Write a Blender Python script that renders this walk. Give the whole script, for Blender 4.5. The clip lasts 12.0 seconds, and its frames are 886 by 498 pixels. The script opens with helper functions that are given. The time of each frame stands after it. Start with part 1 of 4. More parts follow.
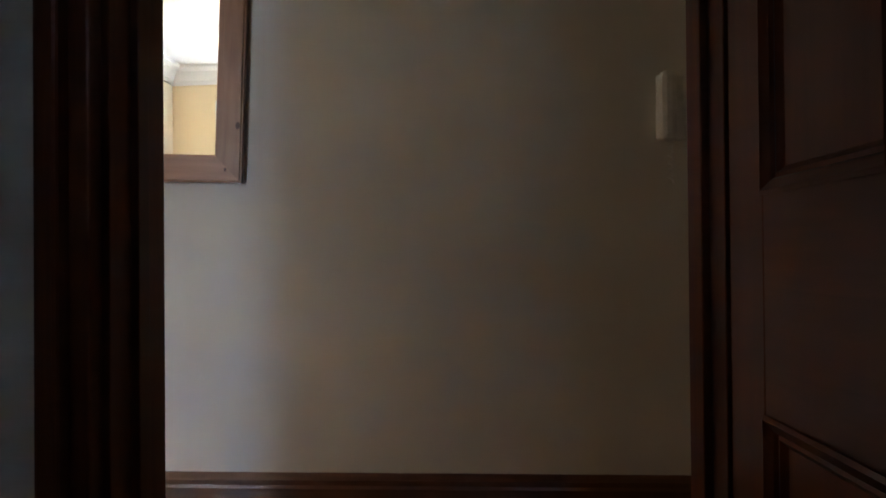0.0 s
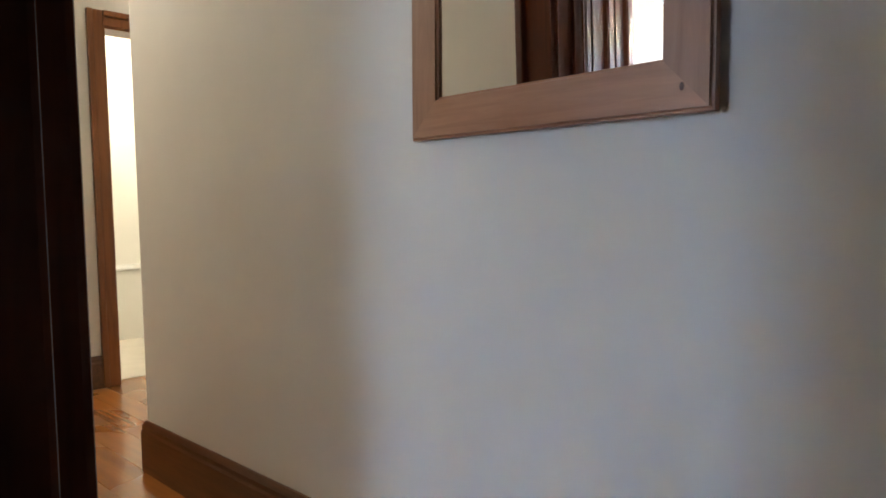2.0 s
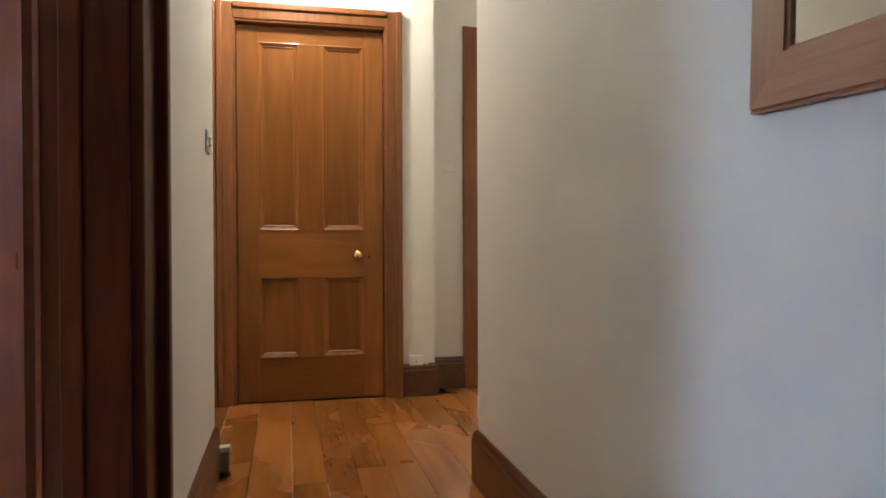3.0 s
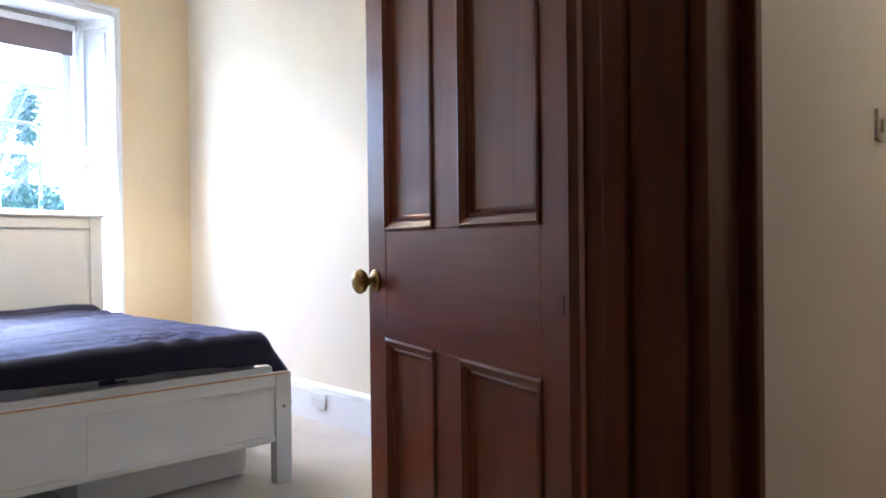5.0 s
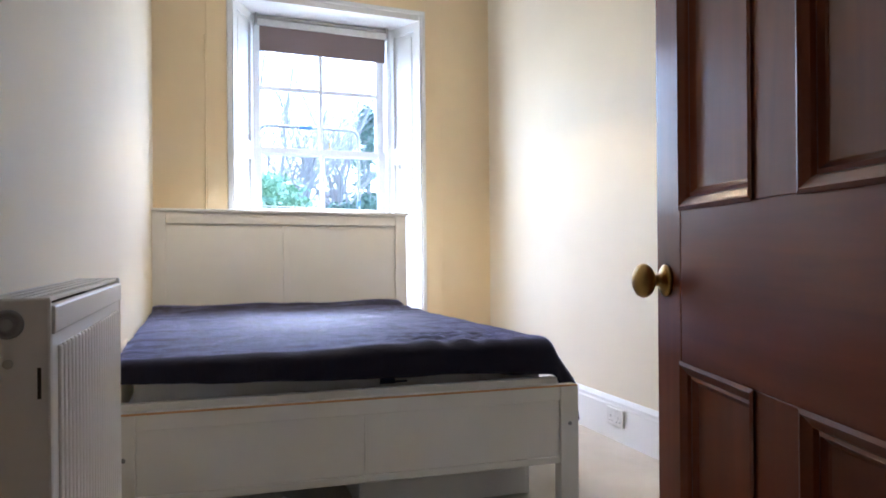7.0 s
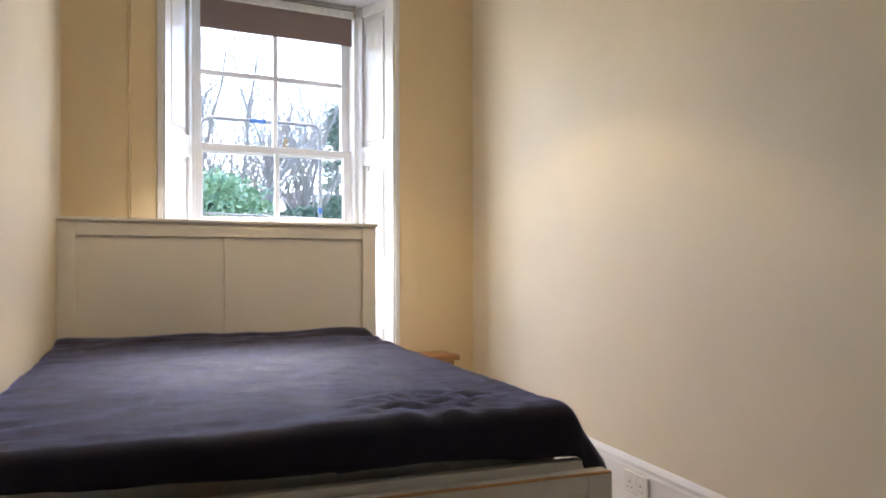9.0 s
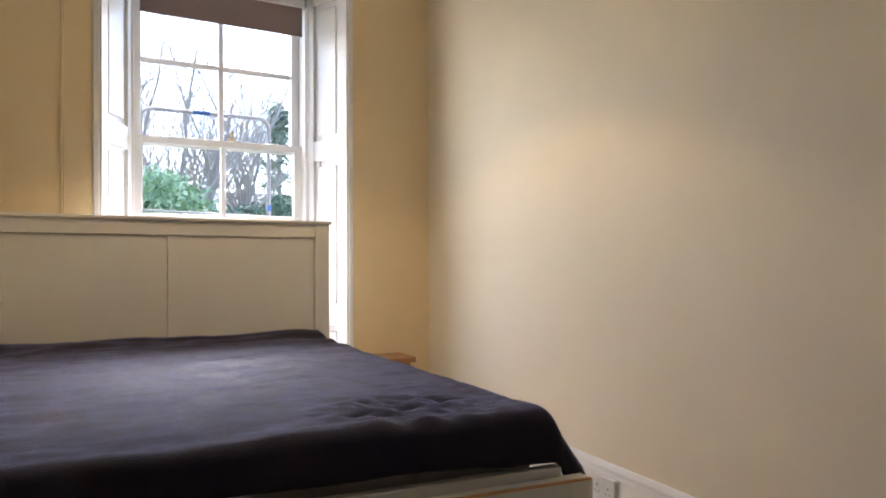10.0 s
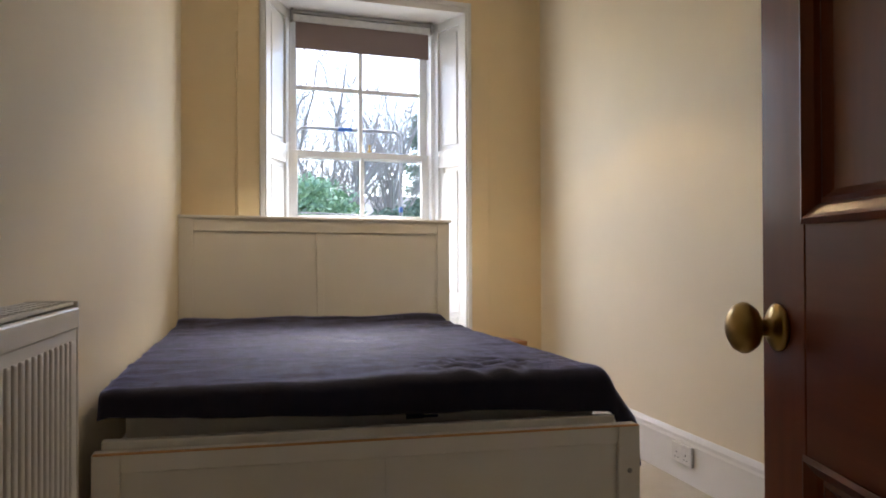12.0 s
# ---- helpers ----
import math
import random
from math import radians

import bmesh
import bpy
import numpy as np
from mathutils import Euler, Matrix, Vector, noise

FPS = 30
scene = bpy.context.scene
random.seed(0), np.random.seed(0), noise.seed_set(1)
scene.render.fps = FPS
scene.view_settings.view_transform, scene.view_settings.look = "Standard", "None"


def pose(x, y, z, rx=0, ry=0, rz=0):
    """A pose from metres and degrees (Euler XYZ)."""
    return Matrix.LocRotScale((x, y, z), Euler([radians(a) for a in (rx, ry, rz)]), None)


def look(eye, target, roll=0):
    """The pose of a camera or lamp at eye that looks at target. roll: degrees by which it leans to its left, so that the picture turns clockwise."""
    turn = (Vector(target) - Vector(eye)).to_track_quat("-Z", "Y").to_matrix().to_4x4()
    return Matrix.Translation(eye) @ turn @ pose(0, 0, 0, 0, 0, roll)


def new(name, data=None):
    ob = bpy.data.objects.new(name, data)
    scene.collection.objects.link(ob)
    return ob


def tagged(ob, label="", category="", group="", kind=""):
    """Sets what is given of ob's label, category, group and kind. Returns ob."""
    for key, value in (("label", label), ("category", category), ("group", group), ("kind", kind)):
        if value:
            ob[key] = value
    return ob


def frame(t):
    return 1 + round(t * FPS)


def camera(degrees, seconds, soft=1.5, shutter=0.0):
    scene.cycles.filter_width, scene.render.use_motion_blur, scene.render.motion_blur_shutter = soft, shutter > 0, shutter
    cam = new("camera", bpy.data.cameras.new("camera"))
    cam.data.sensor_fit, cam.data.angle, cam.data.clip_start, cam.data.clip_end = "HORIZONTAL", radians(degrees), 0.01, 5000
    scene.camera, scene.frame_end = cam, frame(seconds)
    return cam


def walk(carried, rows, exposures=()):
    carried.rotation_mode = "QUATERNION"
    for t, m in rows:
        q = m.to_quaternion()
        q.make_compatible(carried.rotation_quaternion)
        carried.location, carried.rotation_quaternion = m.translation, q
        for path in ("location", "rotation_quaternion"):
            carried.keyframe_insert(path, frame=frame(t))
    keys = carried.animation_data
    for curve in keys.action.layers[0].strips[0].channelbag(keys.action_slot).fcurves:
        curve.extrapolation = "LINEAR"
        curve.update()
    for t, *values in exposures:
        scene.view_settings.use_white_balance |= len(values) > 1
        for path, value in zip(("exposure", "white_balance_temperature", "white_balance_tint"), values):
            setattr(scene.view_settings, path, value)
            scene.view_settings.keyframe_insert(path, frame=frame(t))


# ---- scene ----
cam = camera(64.7, 12.0, 1.8)
PATH = [
    (0, (-1.01, -0.096, 0.883), (0.988, 0.007, 0.9), -0.5),
    (0.5, (-0.72, -0.022, 0.922), (1.295, 0.397, 0.902), -0.7),
    (1, (-0.378, 0.048, 0.898), (1.481, 0.775, 0.905), -0.0),
    (1.5, (-0.144, 0.086, 0.894), (1.554, 1.143, 0.899), -0.1),
    (2, (0.122, 0.172, 0.958), (1.506, 1.622, 0.882), -1.7),
    (2.5, (0.317, 0.256, 0.936), (1.262, 2.019, 0.91), -0.2),
    (3, (0.438, 0.366, 0.941), (0.874, 2.318, 0.92), -0.2),
    (3.5, (0.51, 0.546, 0.94), (0.431, 2.544, 0.92), -0.3),
    (5.5, (0.517, 0.872, 1.014), (-1.032, 2.138, 1.003), -0.8),
    (6, (0.486, 0.916, 0.991), (-1.218, 1.964, 0.984), -0.8),
    (6.5, (0.4, 1.016, 0.965), (-1.406, 1.875, 0.958), -0.7),
    (8.5, (-0.315, 1.415, 1.042), (-2.165, 2.175, 1.046), -0.3),
    (9, (-0.439, 1.41, 1.056), (-2.235, 2.29, 1.063), -0.1),
    (9.5, (-0.527, 1.41, 1.056), (-2.277, 2.379, 1.065), -0.1),
    (10, (-0.582, 1.398, 1.044), (-2.3, 2.422, 1.053), -0.2),
    (10.5, (-0.567, 1.415, 1.028), (-2.312, 2.393, 1.036), -0.4),
    (11, (-0.444, 1.41, 1.031), (-2.256, 2.258, 1.036), -0.4),
    (11.5, (-0.278, 1.424, 1.005), (-2.154, 2.117, 1.015), -0.6),
    (12, (-0.053, 1.346, 1.0), (-1.943, 1.999, 1.016), -0.2),
]
EXPOSURES = [(0.0, 4.5, 5400, 10), (1.0, 4.75, 5200, 10), (2.5, 4.85, 4750, 10), (3.7, 4.85, 4600, 10), (5.3, 3.9, 4850, 14),
             (6.7, 3.65, 5000, 14), (8.3, 3.05, 5850, 16), (9.5, 2.82, 6300, 16), (10.5, 2.66, 6400, 16), (12.0, 2.56, 6350, 15)]
walk(cam, [(t, look(eye, target, roll)) for t, eye, target, roll in PATH], EXPOSURES)

# ---- world, sun, lamps ----
world = bpy.data.worlds.new("overcast_sky")
scene.world = world
world.use_nodes = True
wn = world.node_tree
sky = wn.nodes.new("ShaderNodeTexSky")
sky.sky_type = 'NISHITA'
sky.sun_disc = False
sky.sun_elevation = radians(48)
sky.sun_rotation = radians(250)
sky.air_density, sky.dust_density, sky.ozone_density = 1.0, 1.5, 2.5
wn.links.new(sky.outputs[0], wn.nodes["Background"].inputs[0])
wn.nodes["Background"].inputs[1].default_value = 0.15

sun_data = bpy.data.lights.new("sun", 'SUN')
sun_data.energy = 1.2
sun_data.angle = radians(30)
sun_data.color = (1.0, 0.96, 0.9)
sun = new("sun", sun_data)
sun.matrix_world = look((-25, 10, 30), (0, 0, 0))

BULB_POWER = 3.1
HALL_POWER = 2.3


def bulb(name, place, power, colour, radius):
    data = bpy.data.lights.new(name, 'POINT')
    data.energy, data.color, data.shadow_soft_size = power, colour, radius
    ob = new(name, data)
    ob.location = place
    return ob


# daylight of the overcast sky entering at the bedroom window
day = bpy.data.lights.new("window_daylight", 'AREA')
day.shape, day.size, day.size_y = 'RECTANGLE', 0.84, 1.55
day.energy, day.color = 1.5, (1.0, 0.97, 0.94)
daylight = new("window_daylight", day)
daylight.matrix_world = look((-4.53, 2.36, 1.55), (0.0, 2.2, 1.2))

# ---- materials ----
def material(name):
    m = bpy.data.materials.new(name)
    m.use_nodes = True
    return m, m.node_tree, m.node_tree.nodes["Principled BSDF"]


def nodes_chain(nt, scale, detail=4.0, rough=0.55, stretch=(1, 1, 1), space="Object"):
    tc = nt.nodes.new("ShaderNodeTexCoord")
    mp = nt.nodes.new("ShaderNodeMapping")
    mp.inputs["Scale"].default_value = stretch
    nz = nt.nodes.new("ShaderNodeTexNoise")
    nz.inputs["Scale"].default_value, nz.inputs["Detail"].default_value = scale, detail
    nz.inputs["Roughness"].default_value = rough
    nt.links.new(tc.outputs[space], mp.inputs[0])
    nt.links.new(mp.outputs[0], nz.inputs["Vector"])
    return nz


def ramp(nt, source, stops):
    r = nt.nodes.new("ShaderNodeValToRGB")
    while len(r.color_ramp.elements) < len(stops):
        r.color_ramp.elements.new(0.5)
    for e, (p, c) in zip(r.color_ramp.elements, stops):
        e.position, e.color = p, (*c, 1)
    nt.links.new(source, r.inputs[0])
    return r


def mix(nt, a, b, factor, mode='MIX'):
    m = nt.nodes.new("ShaderNodeMix")
    m.data_type, m.blend_type = 'RGBA', mode
    if isinstance(factor, float):
        m.inputs[0].default_value = factor
    else:
        nt.links.new(factor, m.inputs[0])
    nt.links.new(a, m.inputs[6])
    nt.links.new(b, m.inputs[7])
    return m.outputs[2]


def add_bump(nt, bsdf, source, strength, distance):
    b = nt.nodes.new("ShaderNodeBump")
    b.inputs["Strength"].default_value, b.inputs["Distance"].default_value = strength, distance
    nt.links.new(source, b.inputs["Height"])
    nt.links.new(b.outputs[0], bsdf.inputs["Normal"])


def paint(name, colour, rough=0.6, vary=0.06, grain=220.0, relief=0.12):
    """Painted surface with faint mottling, roller texture and soft unevenness."""
    m, nt, b = material(name)
    big = nodes_chain(nt, 1.7, 3)
    lo = tuple(c * (1 - vary) for c in colour)
    r = ramp(nt, big.outputs[0], [(0.3, lo), (0.7, colour)])
    nt.links.new(r.outputs[0], b.inputs["Base Color"])
    b.inputs["Roughness"].default_value = rough
    fine = nodes_chain(nt, grain, 2)
    add_bump(nt, b, fine.outputs[0], relief, 0.002)
    return m


def wood(name, dark, light, rough, grain=(14, 14, 1.0), scale=3.0, coat=0.0, relief=0.15, random_amount=0.25, sheen=0.5, varnish=0.2):
    """Grained timber, the grain running along the axis with the small stretch."""
    m, nt, b = material(name)
    info = nt.nodes.new("ShaderNodeObjectInfo")
    tc = nt.nodes.new("ShaderNodeTexCoord")
    add = nt.nodes.new("ShaderNodeVectorMath")
    add.operation = 'MULTIPLY_ADD'
    comb = nt.nodes.new("ShaderNodeCombineXYZ")
    for i in range(3):
        nt.links.new(info.outputs["Random"], comb.inputs[i])
    add.inputs[1].default_value = (9.0, 7.0, 5.0)
    nt.links.new(comb.outputs[0], add.inputs[0])
    nt.links.new(tc.outputs["Object"], add.inputs[2])
    mp = nt.nodes.new("ShaderNodeMapping")
    mp.inputs["Scale"].default_value = grain
    nt.links.new(add.outputs[0], mp.inputs[0])
    nz = nt.nodes.new("ShaderNodeTexNoise")
    nz.inputs["Scale"].default_value, nz.inputs["Detail"].default_value = scale, 6
    nz.inputs["Roughness"].default_value, nz.inputs["Distortion"].default_value = 0.6, 0.6
    nt.links.new(mp.outputs[0], nz.inputs["Vector"])
    r = ramp(nt, nz.outputs[0], [(0.28, dark), (0.5, tuple((a + c) / 2 for a, c in zip(dark, light))), (0.72, light)])
    big = nt.nodes.new("ShaderNodeTexNoise")
    big.inputs["Scale"].default_value, big.inputs["Detail"].default_value = 1.4, 3
    nt.links.new(add.outputs[0], big.inputs["Vector"])
    stain = ramp(nt, big.outputs[0], [(0.3, (0.72, 0.7, 0.68)), (0.7, (1, 1, 1))])
    col = mix(nt, r.outputs[0], stain.outputs[0], 0.8, 'MULTIPLY')
    tone = ramp(nt, info.outputs["Random"], [(0.0, (1 - random_amount,) * 3), (1.0, (1, 1, 1))])
    col = mix(nt, col, tone.outputs[0], 1.0, 'MULTIPLY')
    nt.links.new(col, b.inputs["Base Color"])
    rr = ramp(nt, big.outputs[0], [(0.3, (rough * 0.9,) * 3), (0.7, (rough * 1.1,) * 3)])
    nt.links.new(rr.outputs[0], b.inputs["Roughness"])
    b.inputs["Coat Weight"].default_value = coat
    b.inputs["Coat Roughness"].default_value = varnish
    b.inputs["Specular IOR Level"].default_value = sheen
    add_bump(nt, b, nz.outputs[0], relief, 0.002)
    return m


def plain(name, colour, rough=0.5, metal=0.0, coat=0.0):
    m, nt, b = material(name)
    nz = nodes_chain(nt, 30.0, 4)
    r = ramp(nt, nz.outputs[0], [(0.3, tuple(c * 0.85 for c in colour)), (0.7, colour)])
    nt.links.new(r.outputs[0], b.inputs["Base Color"])
    b.inputs["Roughness"].default_value, b.inputs["Metallic"].default_value = rough, metal
    b.inputs["Coat Weight"].default_value = coat
    return m


M = {}
M["hall_wall"] = paint("hall_wall_paint", (0.79, 0.775, 0.725), 0.7)
# one bedroom paint; lamplight yellow and daylight pallor are put into two colours
M["wall_lamplit_tone"] = paint("bedroom_paint_lamplit", (0.84, 0.68, 0.42), 0.8)
M["wall_daylit_tone"] = paint("bedroom_paint_daylit", (0.84, 0.75, 0.58), 0.8)
M["ceiling"] = paint("ceiling_paint", (0.85, 0.84, 0.82), 0.8)
M["white_gloss"] = paint("white_gloss_paint", (0.83, 0.83, 0.82), 0.28, 0.04, 60, 0.05)
M["door"] = wood("varnished_door_wood", (0.180, 0.034, 0.005), (0.245, 0.050, 0.007), 0.46, (12, 12, 0.9), 2.4, 0.55, 0.02, sheen=0.2, varnish=0.17)
M["door_rail"] = wood("varnished_rail_wood", (0.180, 0.034, 0.005), (0.245, 0.050, 0.007), 0.46, (0.9, 12, 12), 2.4, 0.55, 0.02, sheen=0.2, varnish=0.17)
M["far_door"] = wood("pine_door_wood", (0.215, 0.078, 0.008), (0.32, 0.125, 0.015), 0.36, (9, 9, 0.8), 2.0, 0.18, 0.015, sheen=0.3)
M["far_rail"] = wood("pine_rail_wood", (0.215, 0.078, 0.008), (0.32, 0.125, 0.015), 0.36, (0.8, 9, 9), 2.0, 0.18, 0.015, sheen=0.3)
M["trim"] = wood("varnished_trim_wood", (0.095, 0.022, 0.005), (0.20, 0.048, 0.011), 0.42, (12, 12, 0.9), 2.4, 0.08, 0.02, sheen=0.2)
# the dark trim wood again, lightened to hold the hall lamp's light
M["trim_lamplit"] = wood("varnished_trim_lamplit_wood", (0.17, 0.060, 0.009), (0.32, 0.118, 0.019), 0.40, (12, 12, 0.9), 2.4, 0.1, 0.02)
M["skirting_wood"] = wood("varnished_skirting_wood", (0.075, 0.028, 0.009), (0.16, 0.062, 0.02), 0.35, (16, 1.1, 16), 3.0, 0.2, 0.08)
M["floor_wood"] = wood("varnished_floorboard_wood", (0.28, 0.095, 0.010), (0.48, 0.190, 0.022), 0.28, (7, 0.5, 7), 2.0, 0.2, 0.008, random_amount=0.35)
M["mirror_wood"] = wood("pine_frame_wood", (0.33, 0.155, 0.07), (0.50, 0.25, 0.12), 0.42, (16, 16, 1.2), 3.0, 0.1, 0.08)
M["mirror_rail"] = wood("pine_frame_rail_wood", (0.33, 0.155, 0.07), (0.50, 0.25, 0.12), 0.42, (16, 1.2, 16), 3.0, 0.1, 0.08)
M["table_wood"] = wood("oiled_table_wood", (0.33, 0.14, 0.045), (0.58, 0.29, 0.10), 0.4, (14, 1.2, 14), 3.0, 0.1, 0.1)
M["bed_white"] = paint("worn_white_bed_foil", (0.80, 0.78, 0.73), 0.38, 0.05, 90, 0.05)
M["edge_wear"] = plain("worn_wood_edge", (0.62, 0.33, 0.13), 0.5)
M["radiator"] = paint("radiator_enamel", (0.82, 0.80, 0.76), 0.35, 0.05, 120, 0.05)
M["plastic"] = plain("white_plastic", (0.80, 0.80, 0.78), 0.35)
M["dark_gap"] = plain("dark_slot", (0.02, 0.018, 0.016), 0.7)
M["grey_cap"] = plain("grey_valve_cap", (0.30, 0.30, 0.30), 0.4)
# near-black colour holds the shade inside the radiator
M["convector_shade"] = plain("shaded_convector_steel", (0.04, 0.037, 0.034), 0.8)
M["plug_grey"] = plain("worn_plug_metal", (0.42, 0.41, 0.39), 0.45)
M["brass"] = plain("aged_brass", (0.52, 0.36, 0.13), 0.28, 1.0)
M["brass_bright"] = plain("polished_brass", (0.80, 0.60, 0.25), 0.2, 1.0)
M["steel"] = plain("dull_steel", (0.45, 0.44, 0.42), 0.4, 1.0)
M["filler"] = plain("pale_joint_filler", (0.55, 0.42, 0.28), 0.8)
M["subfloor"] = plain("dark_subfloor", (0.05, 0.03, 0.02), 0.9)
M["blind"] = paint("taupe_blind_cloth", (0.36, 0.285, 0.265), 0.85, 0.05, 500, 0.3)
bn = M["blind"].node_tree
bt2 = bn.nodes.new("ShaderNodeBsdfTranslucent")
bt2.inputs[0].default_value = (0.27, 0.205, 0.19, 1)
bmx = bn.nodes.new("ShaderNodeMixShader")
bmx.inputs[0].default_value = 0.4
bn.links.new(bn.nodes["Principled BSDF"].outputs[0], bmx.inputs[1])
bn.links.new(bt2.outputs[0], bmx.inputs[2])
bn.links.new(bmx.outputs[0], bn.nodes["Material Output"].inputs[0])
M["mattress"] = paint("mattress_ticking", (0.74, 0.72, 0.68), 0.85, 0.08, 160, 0.4)
M["blue_cloth"] = plain("blue_label_cloth", (0.03, 0.05, 0.12), 0.8)
M["hoop"] = plain("white_coated_tube", (0.36, 0.38, 0.42), 0.5)
M["blue_clip"] = plain("blue_plastic", (0.08, 0.20, 0.55), 0.4)
M["bark"] = plain("grey_brown_bark", (0.36, 0.32, 0.29), 0.9)
M["grass"] = plain("dull_grass", (0.07, 0.10, 0.035), 0.9)
M["stone"] = plain("grey_stone", (0.28, 0.26, 0.24), 0.9)
M["slate"] = plain("slate_roof", (0.12, 0.12, 0.13), 0.7)


def make_carpet():
    m, nt, b = material("beige_carpet")
    nz = nodes_chain(nt, 350.0, 3)
    big = nodes_chain(nt, 3.0, 4)
    r = ramp(nt, nz.outputs[0], [(0.3, (0.56, 0.51, 0.43)), (0.7, (0.76, 0.71, 0.62))])
    s = ramp(nt, big.outputs[0], [(0.3, (0.85, 0.84, 0.82)), (0.7, (1, 1, 1))])
    nt.links.new(mix(nt, r.outputs[0], s.outputs[0], 1.0, 'MULTIPLY'), b.inputs["Base Color"])
    b.inputs["Roughness"].default_value = 0.95
    add_bump(nt, b, nz.outputs[0], 0.6, 0.004)
    return m


def make_blanket():
    m, nt, b = material("navy_brown_fleece")
    nz = nodes_chain(nt, 5.0, 9, 0.72, (1, 3.0, 1))
    brush = nodes_chain(nt, 16.0, 8, 0.72, (2.8, 0.6, 1))
    r = ramp(nt, nz.outputs[0], [(0.35, (0.006, 0.004, 0.004)), (0.65, (0.016, 0.012, 0.014))])
    nt.links.new(r.outputs[0], b.inputs["Base Color"])
    rough = ramp(nt, nz.outputs[0], [(0.38, (0.62,) * 3), (0.62, (0.82,) * 3)])
    nt.links.new(rough.outputs[0], b.inputs["Roughness"])
    b.inputs["Specular Tint"].default_value = (0.42, 0.5, 1.0, 1)
    sheen = ramp(nt, mix(nt, nz.outputs[0], brush.outputs[0], 0.45), [(0.40, (0.22,) * 3), (0.58, (1.0,) * 3)])
    nt.links.new(sheen.outputs[0], b.inputs["Sheen Weight"])
    b.inputs["Sheen Roughness"].default_value = 0.34
    b.inputs["Sheen Tint"].default_value = (0.50, 0.53, 1.0, 1)
    fine = nodes_chain(nt, 180.0, 3)
    add_bump(nt, b, fine.outputs[0], 0.5, 0.004)
    return m


def make_leaf(name, dark, light):
    m, nt, b = material(name)
    geo = nt.nodes.new("ShaderNodeNewGeometry")
    r = ramp(nt, geo.outputs["Random Per Island"], [(0.0, dark), (1.0, light)])
    nt.links.new(r.outputs[0], b.inputs["Base Color"])
    b.inputs["Roughness"].default_value = 0.6
    return m


def make_glass():
    m, nt, b = material("window_glass")
    g = nt.nodes.new("ShaderNodeBsdfGlass")
    g.inputs["IOR"].default_value, g.inputs["Roughness"].default_value = 1.02, 0.0
    nt.links.new(g.outputs[0], nt.nodes["Material Output"].inputs[0])
    return m


def make_mirror():
    m, nt, b = material("mirror_silver")
    b.inputs["Base Color"].default_value = (0.88, 0.89, 0.88, 1)
    b.inputs["Metallic"].default_value, b.inputs["Roughness"].default_value = 1.0, 0.01
    return m


def make_shade():
    m, nt, b = material("white_lampshade_cloth")
    tr = nt.nodes.new("ShaderNodeBsdfTranslucent")
    tr.inputs[0].default_value = (0.85, 0.82, 0.75, 1)
    mx = nt.nodes.new("ShaderNodeMixShader")
    mx.inputs[0].default_value = 0.30
    b.inputs["Base Color"].default_value = (0.85, 0.83, 0.78, 1)
    b.inputs["Roughness"].default_value = 0.8
    nt.links.new(b.outputs[0], mx.inputs[1])
    nt.links.new(tr.outputs[0], mx.inputs[2])
    nt.links.new(mx.outputs[0], nt.nodes["Material Output"].inputs[0])
    return m


M["carpet"], M["blanket"], M["glass"], M["mirror"], M["shade"] = make_carpet(), make_blanket(), make_glass(), make_mirror(), make_shade()
M["leaf"] = make_leaf("garden_leaf", (0.15, 0.26, 0.14), (0.38, 0.52, 0.33))
M["conifer"] = make_leaf("conifer_needle", (0.11, 0.165, 0.12), (0.24, 0.32, 0.23))

# ---- building helpers ----
def prism(bm, plan, z0, z1):
    """An upright prism over a plan polygon (counter-clockwise)."""
    lo = [bm.verts.new((x, y, z0)) for x, y in plan]
    hi = [bm.verts.new((x, y, z1)) for x, y in plan]
    n = len(plan)
    bm.faces.new(lo[::-1])
    bm.faces.new(hi)
    for i in range(n):
        bm.faces.new((lo[i], lo[(i + 1) % n], hi[(i + 1) % n], hi[i]))


def box(bm, x0, x1, y0, y1, z0, z1, bevel=0.0, segments=2):
    if bevel <= 0:
        prism(bm, [(x0, y0), (x1, y0), (x1, y1), (x0, y1)], z0, z1)
        return
    tmp = bmesh.new()
    prism(tmp, [(x0, y0), (x1, y0), (x1, y1), (x0, y1)], z0, z1)
    bmesh.ops.bevel(tmp, geom=tmp.edges[:], offset=bevel, segments=segments, affect='EDGES', profile=0.5)
    me = bpy.data.meshes.new("tmp")
    tmp.to_mesh(me)
    tmp.free()
    bm.from_mesh(me)
    bpy.data.meshes.remove(me)


def lathe(bm, profile, m=None, steps=24):
    """Turns (radius, height) pairs round z, then places the result by m."""
    rings = []
    for r, h in profile:
        rings.append([bm.verts.new((max(r, 1e-5) * math.cos(a), max(r, 1e-5) * math.sin(a), h))
                      for a in (2 * math.pi * i / steps for i in range(steps))])
    for a, b in zip(rings, rings[1:]):
        for i in range(steps):
            bm.faces.new((a[i], a[(i + 1) % steps], b[(i + 1) % steps], b[i]))
    bm.faces.new(rings[0][::-1])
    bm.faces.new(rings[-1])
    if m is not None:
        bmesh.ops.transform(bm, matrix=m, verts=[v for ring in rings for v in ring])


